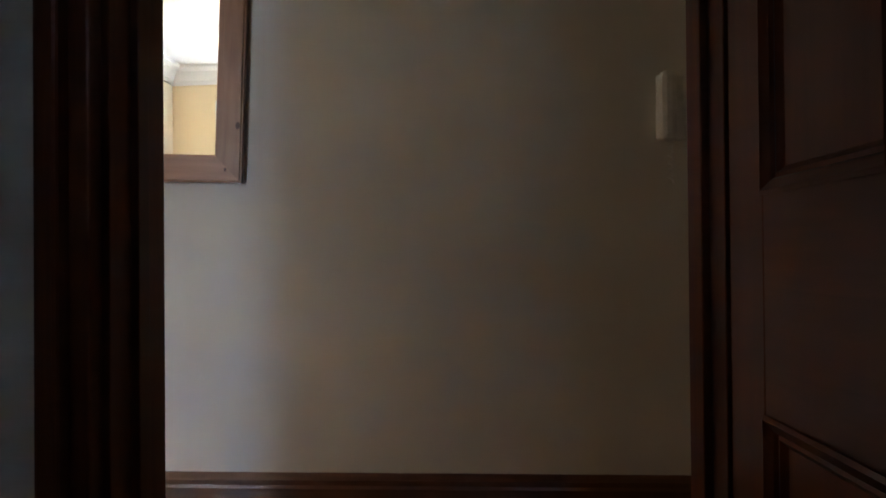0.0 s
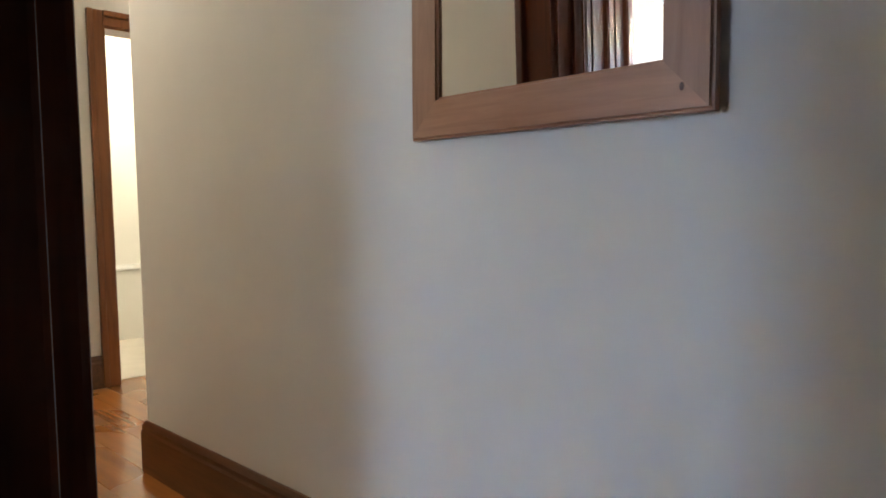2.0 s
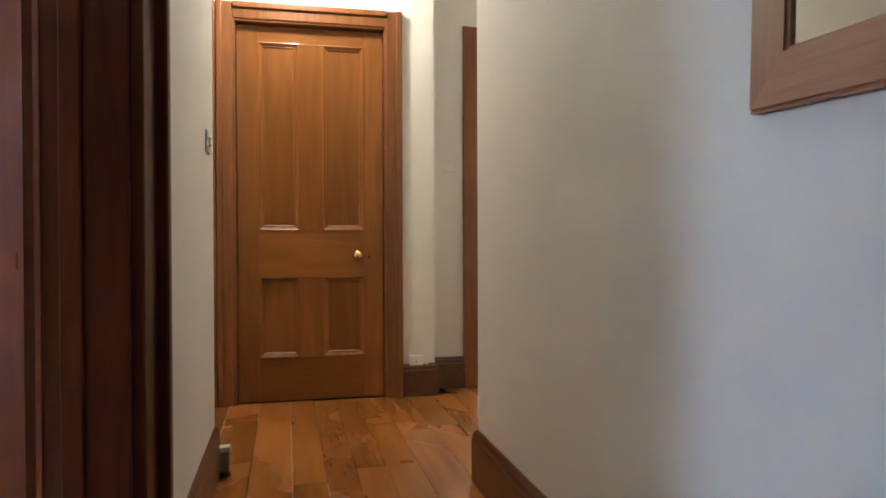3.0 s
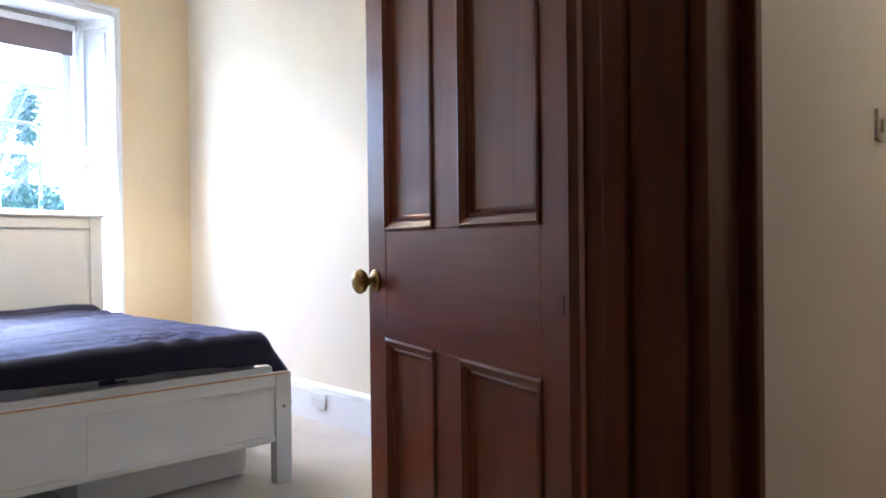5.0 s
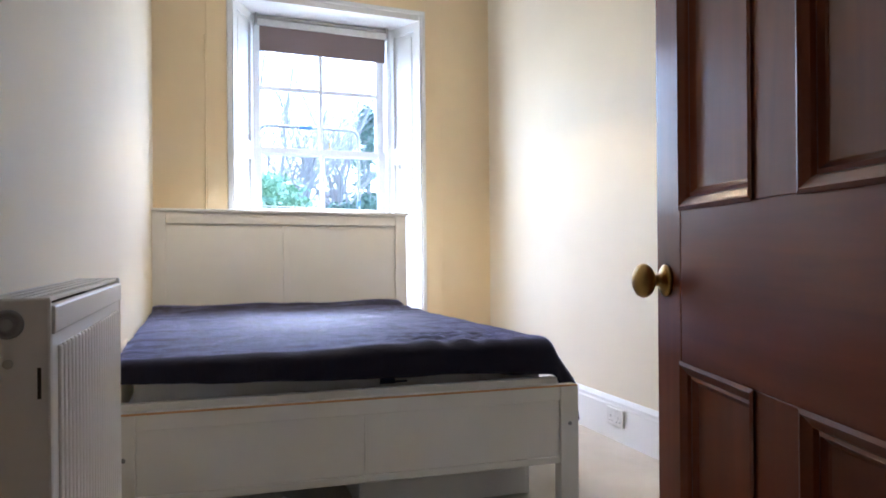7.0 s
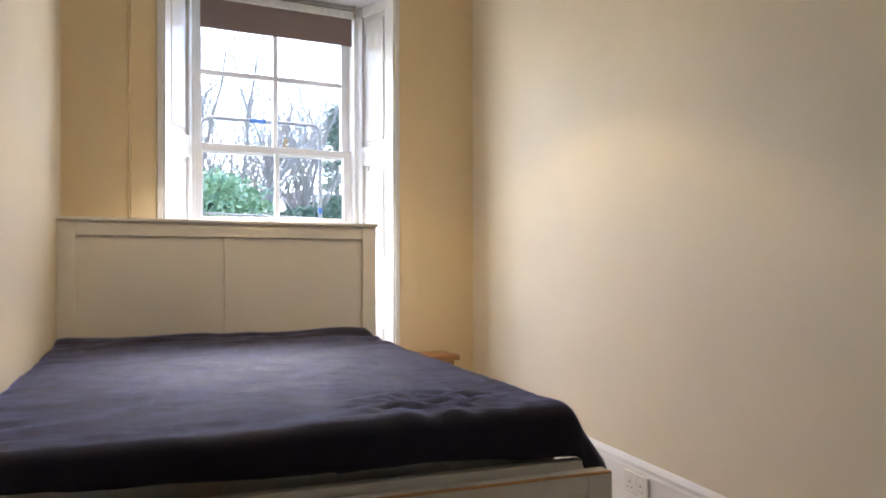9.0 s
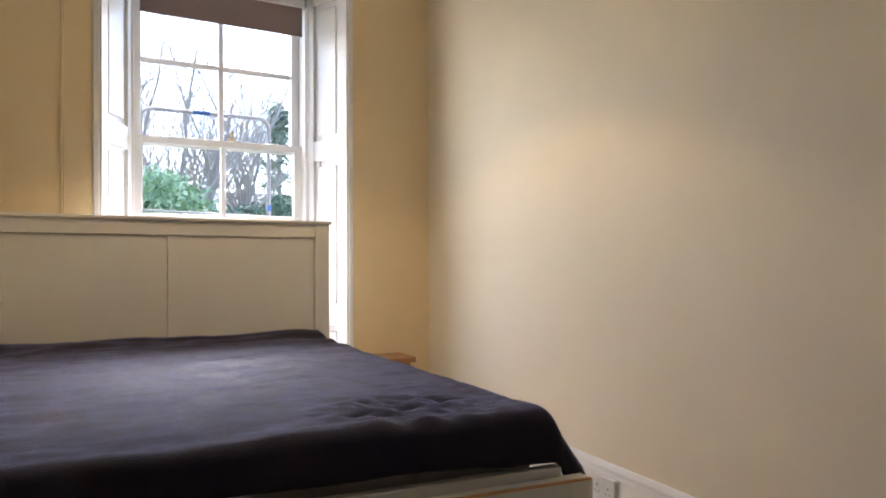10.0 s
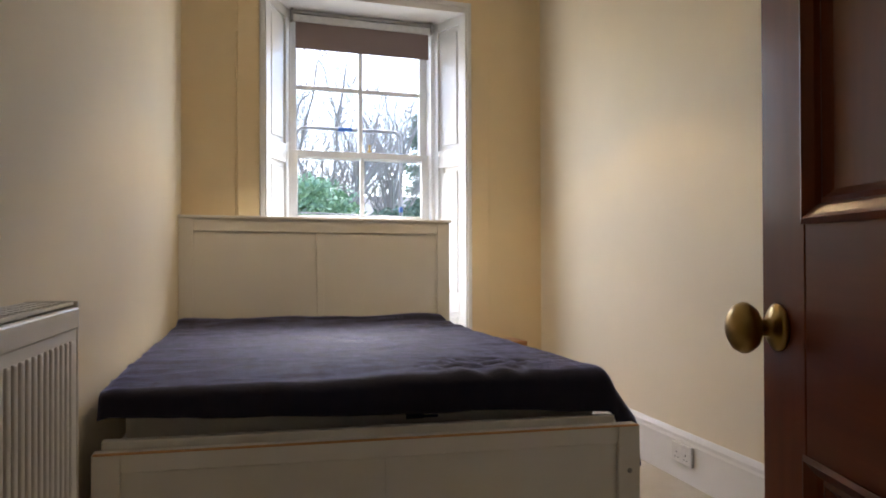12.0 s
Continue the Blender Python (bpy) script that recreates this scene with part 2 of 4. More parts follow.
def sweep(bm, section, path, closed=False):
    """Runs a (side, up) section along a plan path at a constant level, mitred at the bends."""
    n, rings = len(path), []
    for i, p in enumerate(path):
        p = Vector(p)
        a = Vector(path[i - 1]) if (i or closed) else None
        b = Vector(path[(i + 1) % n]) if (i < n - 1 or closed) else None
        d1 = (p - a).normalized() if a is not None else (b - p).normalized()
        d2 = (b - p).normalized() if b is not None else d1
        n1, n2 = Vector((d1.y, -d1.x)), Vector((d2.y, -d2.x))
        mit = (n1 + n2).normalized()
        k = 1 / max(mit.dot(n1), 0.3)
        rings.append([bm.verts.new((p.x + mit.x * s * k, p.y + mit.y * s * k, u)) for s, u in section])
    m = len(section)
    for a, b in (zip(rings, rings[1:] + rings[:1]) if closed else zip(rings, rings[1:])):
        for i in range(m):
            bm.faces.new((a[i], b[i], b[(i + 1) % m], a[(i + 1) % m]))
    if not closed:
        bm.faces.new(rings[0])
        bm.faces.new(rings[-1][::-1])


def tube(bm, points, radius, sides=8):
    rings = []
    for i, p in enumerate(points):
        p = Vector(p)
        d = (Vector(points[min(i + 1, len(points) - 1)]) - Vector(points[max(i - 1, 0)])).normalized()
        s = d.orthogonal().normalized()
        if rings:
            s = (last - last.dot(d) * d).normalized()
        last = s
        t = d.cross(s)
        r = radius[i] if isinstance(radius, (list, tuple)) else radius
        rings.append([bm.verts.new(p + r * (math.cos(a) * s + math.sin(a) * t)) for a in (2 * math.pi * k / sides for k in range(sides))])
    for a, b in zip(rings, rings[1:]):
        for i in range(sides):
            bm.faces.new((a[i], a[(i + 1) % sides], b[(i + 1) % sides], b[i]))
    bm.faces.new(rings[0][::-1])
    bm.faces.new(rings[-1])


def link(name, bm, mat, smooth=False):
    bmesh.ops.recalc_face_normals(bm, faces=bm.faces[:])
    me = bpy.data.meshes.new(name)
    bm.to_mesh(me)
    bm.free()
    me.materials.append(mat)
    if smooth:
        for p in me.polygons:
            p.use_smooth = True
    return new(name, me)


def part(name, bm, mat, parent, label="", smooth=False):
    ob = link(name, bm, mat, smooth)
    ob.parent = parent
    return tagged(ob, label)


def thing(name, m, label, category, group="", kind=""):
    ob = new(name)
    ob.matrix_world = m
    ob.empty_display_size = 0.1
    return tagged(ob, label, category, group, kind)


def boxpart(name, dims, mat, parent, bevel=0.003, label=""):
    bm = bmesh.new()
    box(bm, *dims, bevel=bevel)
    return part(name, bm, mat, parent, label)


def structure(name, bm, mat, label):
    return tagged(link(name, bm, mat), label, "", "", "structure")


# ---- the place: fixed measures ----
HX0, HX1 = 0.0, 0.15          # wall between the rooms and the hall
MX = 1.165                      # face of the mirror wall
HEAD = 2.215                    # door heads
CEIL = 2.95
D1A, D1B = -0.44, 0.444          # doorway of the first room
D2A, D2B = 0.90, 1.715         # doorway of the bedroom
HALL_END = 3.31
FY = 4.562                      # wall of the far door
FA, FB = 0.155, 1.014            # far door
WX = -4.27                      # bedroom window wall, room side
LW0, LW1 = 0.815, 1.238         # bedroom wall beside the bed, at x = 0 and at the window wall
RW0, RW1 = 3.163, 3.497          # bedroom wall opposite
BCEIL = 3.0
WA, WB = 1.68, 2.986           # window recess at the room side
SA, SB = 1.86, 2.86             # window recess at the sash
SX = -4.60


def ly(x):
    return LW0 + (LW1 - LW0) * x / WX


def ry(x):
    return RW0 + (RW1 - RW0) * x / WX


# ---- structure ----
bm = bmesh.new()
for y0, y1, z0 in ((-1.9, D1A - 0.03, 0), (D1A - 0.03, D1B + 0.03, HEAD + 0.03), (D1B + 0.03, D2A - 0.03, 0), (D2A - 0.03, D2B + 0.03, HEAD + 0.03), (D2B + 0.03, HALL_END, 0)):
    box(bm, HX0, HX1, y0, y1, z0, CEIL)
structure("wall_hall_west", bm, M["hall_wall"], "cream painted hall wall with two door openings")

bm = bmesh.new()
box(bm, MX, MX + 0.14, -1.9, 3.0, 0, CEIL)
structure("wall_hall_east", bm, M["hall_wall"], "cream painted hall wall carrying the mirror")

bm = bmesh.new()
box(bm, 0.0, MX + 0.14, -2.0, -1.9, 0, CEIL)
structure("wall_hall_south", bm, M["hall_wall"], "plain cream end wall of the hall")

bm = bmesh.new()
box(bm, -1.2, FA - 0.03, FY, FY + 0.14, 0, CEIL)
box(bm, FA - 0.03, FB + 0.03, FY, FY + 0.14, HEAD + 0.03, CEIL)
box(bm, FB + 0.03, 1.32, FY, FY + 0.14, 0, CEIL)
structure("wall_hall_north", bm, M["hall_wall"], "cream painted end wall around the far door")

bm = bmesh.new()
box(bm, -0.2, 1.2, 5.1, 5.2, 0, CEIL)
box(bm, -0.3, -0.2, FY + 0.14, 5.2, 0, CEIL)
box(bm, -0.2, 1.1, FY + 0.14, 5.1, -0.12, -0.012)
structure("wall_closet", bm, M["subfloor"], "dark closet behind the far door")

D3A, D3B, D3Y = 1.655, 2.45, 4.75
bm = bmesh.new()
box(bm, 1.32, D3A - 0.03, D3Y, D3Y + 0.14, 0, CEIL)
box(bm, D3A - 0.03, D3B + 0.03, D3Y, D3Y + 0.14, HEAD + 0.03, CEIL)
box(bm, D3B + 0.03, 3.0, D3Y, D3Y + 0.14, 0, CEIL)
structure("wall_hall_recess", bm, M["hall_wall"], "cream painted recess wall with an open doorway")

bm = bmesh.new()
box(bm, 3.0, 3.1, 2.86, 6.6, 0, CEIL)
box(bm, MX + 0.14, 3.1, 2.86, 2.96, 0, CEIL)
structure("wall_hall_side", bm, M["hall_wall"], "plain cream wall closing the wider hall")
bm = bmesh.new()
box(bm, 1.1, 3.1, 6.6, 6.7, 0, CEIL)
box(bm, 1.1, 1.2, 4.89, 6.6, 0, CEIL)
structure("wall_lit_room", bm, M["hall_wall"], "pale yellow wall of the lit room beyond")
bm = bmesh.new()
prism(bm, [(-1.2, 3.35), (-1.2, FY + 0.14), (-1.3, FY + 0.14), (-1.3, 3.35)][::-1], 0, CEIL)
structure("wall_hall_nook", bm, M["hall_wall"], "plain cream wall closing the hall nook")

# first room
bm = bmesh.new()
for y0, y1, z0, z1 in ((-1.9, 0.75, 0, 2.05), (-1.9, -0.70, 2.05, CEIL), (-0.48, 0.75, 2.05, CEIL), (-0.70, -0.48, 2.27, CEIL)):
    box(bm, -3.6, -3.5, y0, y1, z0, z1)
box(bm, -3.6, 0.0, -2.0, -1.9, 0, CEIL)
structure("wall_first_room", bm, M["hall_wall"], "plain pale walls of the first room")

# bedroom
bm = bmesh.new()
prism(bm, [(0.0, 0.62), (0.0, LW0), (WX, LW1), (WX - 0.5, LW1 + 0.04), (WX - 0.5, 0.62)][::-1], 0, BCEIL)
structure("wall_bedroom_south", bm, M["wall_daylit_tone"], "cream painted wall beside the bed, daylight paleness put into its colour")
bm = bmesh.new()
prism(bm, [(0.0, RW0), (0.0, HALL_END - 0.02), (HX1, HALL_END + 0.004), (-1.3, 3.46), (WX - 0.5, RW1 + 0.25), (WX - 0.5, RW1 + 0.04), (WX, RW1)], 0, BCEIL)
structure("wall_bedroom_north", bm, M["wall_daylit_tone"], "cream painted wall opposite the bed side, daylight paleness put into its colour")
bm = bmesh.new()
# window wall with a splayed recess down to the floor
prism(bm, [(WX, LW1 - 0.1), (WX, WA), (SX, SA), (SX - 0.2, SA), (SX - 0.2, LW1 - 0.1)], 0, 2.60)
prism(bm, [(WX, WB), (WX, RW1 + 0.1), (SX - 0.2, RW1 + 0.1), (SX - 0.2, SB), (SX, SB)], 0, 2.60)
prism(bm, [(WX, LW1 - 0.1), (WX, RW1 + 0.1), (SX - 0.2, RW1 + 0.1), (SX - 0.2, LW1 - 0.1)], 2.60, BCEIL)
structure("wall_window", bm, M["wall_lamplit_tone"], "cream painted window wall with a deep splayed recess, lamplight yellow put into its colour")
bm = bmesh.new()
box(bm, -4.80, -4.58, SA, SB, 0, 0.72)
structure("wall_below_window", bm, M["white_gloss"], "white panelled breast below the window")

bm = bmesh.new()
box(bm, -4.9, 0.0, 0.5, 4.0, BCEIL, BCEIL + 0.1)
structure("ceiling_bedroom", bm, M["ceiling"], "white plaster bedroom ceiling")
bm = bmesh.new()
box(bm, 0.0, 3.1, -2.0, 6.7, CEIL, CEIL + 0.1)
box(bm, -1.3, 0.0, 3.75, FY + 0.14, CEIL, CEIL + 0.1)
box(bm, -3.6, 0.0, -2.0, 0.7, CEIL, CEIL + 0.05)
structure("ceiling_hall", bm, M["ceiling"], "white plaster hall ceiling")
bm = bmesh.new()
cs = [(0, BCEIL), (-0.14, BCEIL), (-0.13, BCEIL - 0.03), (-0.08, BCEIL - 0.06), (-0.05, BCEIL - 0.11), (-0.02, BCEIL - 0.15), (-0.015, BCEIL - 0.2), (0, BCEIL - 0.2)]
sweep(bm, [(-s, u) for s, u in cs], [(0, LW0), (0, RW0), (WX, RW1), (WX, LW1)][::-1], True)
structure("cornice", bm, M["ceiling"], "white moulded plaster cornice under the ceiling")

bm = bmesh.new()
box(bm, -4.8, 0.08, 0.7, 3.75, -0.12, 0.0)
structure("floor_bedroom", bm, M["carpet"], "beige cut pile carpet, fitted wall to wall")
bm = bmesh.new()
box(bm, -3.6, 0.0, -2.0, 0.7, -0.12, -0.004)
structure("floor_first_room", bm, M["carpet"], "carpet of the dark first room")

# ---- skirtings, linings, architraves ----
def skirting_section(h, t):
    return [(0, 0), (t, 0), (t, h - 0.045), (t - 0.004, h - 0.035), (t - 0.004, h - 0.02), (t - 0.012, h - 0.006), (t - 0.016, h), (0, h)]


def skirting(name, path, h, t, mat, label):
    bm = bmesh.new()
    sweep(bm, skirting_section(h, t), path)
    return structure(name, bm, mat, label)


skirting("baseboard_hall_east", [(MX, -1.9), (MX, 3.0), (MX + 0.5, 3.0)][::-1], 0.205, 0.022, M["skirting_wood"], "dark varnished wooden skirting under the mirror wall")
skirting("baseboard_hall_west", [(HX1, D2B + 0.17), (HX1, HALL_END + 0.004), (-0.8, HALL_END + 0.102)], 0.20, 0.02, M["skirting_wood"], "dark varnished wooden skirting by the bedroom door")
skirting("baseboard_hall_pier", [(HX1, D1B + 0.12), (HX1, D2A - 0.12)], 0.20, 0.02, M["skirting_wood"], "dark varnished wooden skirting between the doors")
skirting("baseboard_hall_north", [(FB + 0.105, FY), (1.32, FY), (1.32, D3Y), (D3A - 0.1, D3Y)], 0.20, 0.022, M["skirting_wood"], "dark varnished wooden skirting at the hall end")
skirting("baseboard_bedroom_north", [(0.0, RW0), (WX, RW1), (WX, WB + 0.26)][::-1], 0.215, 0.022, M["white_gloss"], "white gloss moulded skirting")
skirting("baseboard_bedroom_south", [(WX, LW1), (0.0, LW0)][::-1], 0.215, 0.022, M["white_gloss"], "white gloss moulded skirting behind the radiator")


def door_trim(name, m, width, depth, arch, proud, mat, label, sides=(1, 1), far=True, far_arch=None):
    """Lining and architraves of an opening: x across, y through the wall from the face 0 to depth, z up."""
    t = thing(name, m, label, "door frame", "", "structure")
    lt = 0.03
    for nm, d in (("lining", (-lt, 0, -0.012, depth + 0.012, 0, HEAD)), ("lining", (width, width + lt, -0.012, depth + 0.012, 0, HEAD)), ("head_lining", (-lt, width + lt, -0.012, depth + 0.012, HEAD, HEAD + lt))):
        boxpart(nm, d, mat, t, 0.002)
    faces = [(-proud, -0.0)] + ([(depth, depth + proud)] if far else [])
    for y0, y1 in faces:
        if y0 >= 0 and far_arch:
            arch = far_arch
        for s, x0, x1 in ((sides[0], -0.012 - arch, -0.012), (sides[1], width + 0.012, width + 0.012 + arch)):
            if s:
                bm = bmesh.new()
                box(bm, x0, x1, y0 if y0 >= 0 else y0 * 0.6, y1 if y0 < 0 else y0 + (y1 - y0) * 0.6, 0, HEAD + 0.012 + arch, 0.004)
                outer = (x0, x0 + 0.035) if x0 < 0 else (x1 - 0.035, x1)
                box(bm, outer[0], outer[1], y0, y1, 0, HEAD + 0.012 + arch, 0.006)
                part("architrave", bm, mat, t)
        bm = bmesh.new()
        box(bm, -0.012, width + 0.012, y0 if y0 >= 0 else y0 * 0.6, y1 if y0 < 0 else y0 + (y1 - y0) * 0.6, HEAD + 0.012, HEAD + 0.012 + arch - 0.035, 0.004)
        box(bm, -0.012, width + 0.012, y0, y1, HEAD + 0.012 + arch - 0.035, HEAD + 0.012 + arch, 0.006)
        part("head_architrave", bm, mat, t)
    return t


bm = bmesh.new()
box(bm, -0.17, FA - 0.109, FY - 0.03, FY, 0, HEAD + 0.10, 0.004)
box(bm, -0.006, FA - 0.111, FY - 0.042, FY - 0.03, 0, HEAD + 0.10, 0.004)
box(bm, -0.02, FA - 0.110, FY - 0.05, FY - 0.03, 0, 0.19, 0.004)
structure("trim", bm, M["trim_lamplit"], "varnished boarding beside the far door, hall lamp light put into its colour")

# local x runs along +y of the hall, local y runs from the hall face into the rooms
TO_ROOM = lambda x, y: Matrix.Translation((x, y, 0)) @ Matrix(((0, -1, 0, 0), (1, 0, 0, 0), (0, 0, 1, 0), (0, 0, 0, 1)))
f1 = door_trim("door_frame", TO_ROOM(HX1, D1A), D1B - D1A, HX1 - HX0, 0.09, 0.075, M["trim"], "dark varnished wooden door frame of the first room", far_arch=0.065)
f2 = door_trim("door_frame", TO_ROOM(HX1, D2A), D2B - D2A, HX1 - HX0, 0.15, 0.06, M["trim"], "dark varnished wooden door frame of the bedroom", (1, 1), False)
f3 = door_trim("door_frame", pose(FA, FY, 0), FB - FA, 0.14, 0.095, 0.035, M["trim_lamplit"], "varnished wooden frame of the far door, hall lamp light put into its colour", (1, 1), False)
f4 = door_trim("door_frame", pose(D3A, D3Y, 0), D3B - D3A, 0.14, 0.095, 0.035, M["trim_lamplit"], "varnished wooden frame of the open doorway, hall lamp light put into its colour", (1, 1), True)
for f, w, y in ((f2, D2B - D2A, 0.10), (f1, D1B - D1A, 0.10)):
    for x0, x1 in ((0, 0.013), (w - 0.013, w)):
        boxpart("door_stop", (x0, x1, y - 0.035, y, 0, HEAD), M["trim"], f, 0.002)


def knob(parent, place, m_turn, mat, size=1.0, label="brass door knob"):
    """Turned knob on a round rose, standing out along local z of m_turn."""
    bm = bmesh.new()
    s = size
    lathe(bm, [(0.026 * s, 0), (0.027 * s, 0.003), (0.022 * s, 0.007), (0.012 * s, 0.010), (0.0095 * s, 0.013), (0.0095 * s, 0.020),
               (0.014 * s, 0.023), (0.023 * s, 0.028), (0.0285 * s, 0.036), (0.029 * s, 0.041), (0.025 * s, 0.049), (0.015 * s, 0.055), (0.004 * s, 0.057)],
          Matrix.Translation(place) @ m_turn, 28)
    return part("door_knob", bm, mat, parent, label, True)


def panel_door(name, m, w, h, t, xs, zs, mats, label, knob_at, knob_mat, both=True):
    """Four-panel door: x across from the hinge, y through, z up. xs: the panels' edges; zs: theirs."""
    upright, level = mats
    d = thing(name, m, label, "door")
    a0, a1, b0, b1 = xs
    z0, z1, z2, z3 = zs
    for x0, x1 in ((0, a0), (b1, w)):
        boxpart("stile", (x0, x1, 0, t, 0.006, h), upright, d, 0.0015)
    for u0, u1 in ((0.006, z0), (z1, z2), (z3, h)):
        boxpart("rail", (a0, b1, 0.0006, t - 0.0006, u0, u1), level, d, 0.0012)
    for u0, u1 in ((z0, z1), (z2, z3)):
        boxpart("muntin", (a1, b0, 0.0003, t - 0.0003, u0, u1), upright, d, 0.0012)
    for x0, x1 in ((a0, a1), (b0, b1)):
        for u0, u1 in ((z0, z1), (z2, z3)):
            p = boxpart("panel", (x0, x1, t / 2 - 0.006, t / 2 + 0.006, u0, u1), upright, d, 0)
            for face in ((0, 1) if both else (0,)):
                bm = bmesh.new()
                # a moulding frame round the panel: steps falling from the face to the panel
                sec = [(0.0, -0.003), (0.006, -0.005), (0.010, -0.002), (0.018, 0.003), (0.021, 0.008), (0.026, 0.0065), (0.031, 0.012), (0.034, t / 2 - 0.006)]
                rings = []
                for s, dep in sec:
                    y = dep if face == 0 else t - dep
                    rings.append([bm.verts.new(v) for v in ((x0 + s - 0.002, y, u0 + s - 0.002), (x1 - s + 0.002, y, u0 + s - 0.002), (x1 - s + 0.002, y, u1 - s + 0.002), (x0 + s - 0.002, y, u1 - s + 0.002))])
                for q, r in zip(rings, rings[1:]):
                    for i in range(4):
                        bm.faces.new((q[i], q[(i + 1) % 4], r[(i + 1) % 4], r[i]))
                part("moulding", bm, upright, p)
    kx, kz = knob_at
    knob(d, (kx, 0, kz), Matrix.Rotation(radians(90), 4, 'X'), knob_mat)
    if both:
        knob(d, (kx, t, kz), Matrix.Rotation(radians(-90), 4, 'X'), knob_mat)
    return d


# bedroom door, open into the bedroom; local x from the hinge, local -y faces the doorway
LEAFX, LEAFY = 0.018, 1.711
leaf_dir = Vector((-0.9415, 0.337))
leaf_turn = math.degrees(math.atan2(leaf_dir.y, leaf_dir.x))
# faces the doorway with local +y, so the knob and mouldings lie on both faces
bedroom_door = panel_door("bedroom_door", pose(LEAFX, LEAFY, 0, 0, 0, leaf_turn) @ pose(0, -0.04, 0), 0.773, 2.2, 0.04, (0.102, 0.345, 0.448, 0.675), (0.2, 0.79, 1.032, 2.08),
                          (M["door"], M["door_rail"]), "dark varnished four-panel wooden door standing open into the bedroom", (0.733, 0.917), M["brass"])
bm = bmesh.new()
box(bm, 0.045, 0.052, 0.0405, 0.0415, 0.895, 0.925, 0.0005)
part("scar", bm, M["trim"], bedroom_door, "small filled mark of an old lock")
for z in (0.25, 0.82, 1.75):
    boxpart("hinge", (-0.008, 0.004, -0.006, 0.012, z, z + 0.1), M["steel"], bedroom_door, 0.002, "steel butt hinge")

far_door = panel_door("far_door", pose(FA + 0.004, FY + 0.03, 0), FB - FA - 0.008, 2.205, 0.04, (0.121, 0.352, 0.491, 0.737), (0.26, 0.737, 1.01, 2.11),
                      (M["far_door"], M["far_rail"]), "closed orange-brown varnished pine door with four panels", (0.695, 0.861), M["brass_bright"], False)
bm = bmesh.new()
lathe(bm, [(0.008, 0), (0.009, 0.002), (0.005, 0.004)], Matrix.Translation((0.765, 0, 0.85)) @ Matrix.Rotation(radians(90), 4, 'X'), 12)
part("keyhole_cover", bm, M["dark_gap"], far_door, "dark keyhole cover")

# the first room's door, open back into that room
first_door = panel_door("first_door", pose(-0.014, D1A - 0.045, 0, 0, 0, 182) @ pose(0, -0.04, 0), 0.86, 2.2, 0.04, (0.105, 0.365, 0.49, 0.755), (0.2, 0.68, 0.955, 2.06),
                        (M["door"], M["door_rail"]), "dark varnished four-panel wooden door standing open into the first room", (0.733, 0.917), M["brass"])

# ---- hall things ----
# wall mirror in a broad pine frame
mir = thing("wall_mirror", pose(MX - 0.012, 0.644, 1.113, 2.1, 0, -0.95), "mirror in a broad flat pine frame hung on the hall wall", "mirror")
MW, MH, FWD = 0.689, 0.95, 0.086


def mirror_member(name, corners, mat):
    bm = bmesh.new()
    lo = [bm.verts.new((-0.001, y, z)) for y, z in corners]
    hi = [bm.verts.new((-0.022, y, z)) for y, z in corners]
    bm.faces.new(lo)
    bm.faces.new(hi[::-1])
    for i in range(4):
        bm.faces.new((lo[i], lo[(i + 1) % 4], hi[(i + 1) % 4], hi[i]))
    bmesh.ops.bevel(bm, geom=[e for e in bm.edges if abs(e.verts[0].co.x + 0.022) < 1e-4 and abs(e.verts[1].co.x + 0.022) < 1e-4
                                and min(abs(e.verts[0].co.y - e.verts[1].co.y), abs(e.verts[0].co.z - e.verts[1].co.z)) < 1e-4], offset=0.006, segments=3, affect='EDGES')
    part(name, bm, mat, mir)


i0, i1, j0, j1 = FWD, MW - FWD, FWD, MH - FWD
mirror_member("frame_rail", [(0, 0), (MW, 0), (i1, j0), (i0, j0)], M["mirror_rail"])
mirror_member("frame_rail", [(0, MH), (MW, MH), (i1, j1), (i0, j1)], M["mirror_rail"])
mirror_member("frame_stile", [(0, 0), (0, MH), (i0, j1), (i0, j0)], M["mirror_wood"])
mirror_member("frame_stile", [(MW, 0), (MW, MH), (i1, j1), (i1, j0)], M["mirror_wood"])
boxpart("mirror_glass", (-0.012, -0.008, i0 - 0.006, i1 + 0.006, j0 - 0.006, j1 + 0.006), M["mirror"], mir, 0, "clear silvered mirror glass")
M["knot"] = plain("dark_knot", (0.09, 0.035, 0.015), 0.5)
for y, z, r in ((0.014, 0.178, 0.009), (0.05, 0.04, 0.005)):
    bm = bmesh.new()
    lathe(bm, [(r, 0), (r * 0.8, 0.0006)], Matrix.Translation((-0.0221, y, z)) @ Matrix.Rotation(radians(-90), 4, 'Y') @ Matrix.Diagonal((1.3, 0.8, 1, 1)), 14)
    part("knot", bm, M["knot"], mir, "dark knot in the pine")

# entry phone
ph = thing("entry_phone", pose(MX, -0.725, 1.225), "white plastic entry phone handset on the hall wall", "intercom")
boxpart("base", (-0.035, -0.001, 0.0, 0.085, 0.0, 0.20), M["plastic"], ph, 0.008)
boxpart("handset", (-0.070, -0.030, 0.034, 0.085, -0.005, 0.205), M["plastic"], ph, 0.018)
bm = bmesh.new()
tube(bm, [(-0.04, 0.05 + 0.008 * math.cos(a), -0.005 - 0.0035 * a + 0.004 * math.sin(a)) for a in (i * 0.6 for i in range(60))], 0.0035, 6)
part("cord", bm, M["plastic"], ph, "coiled white cord", True)


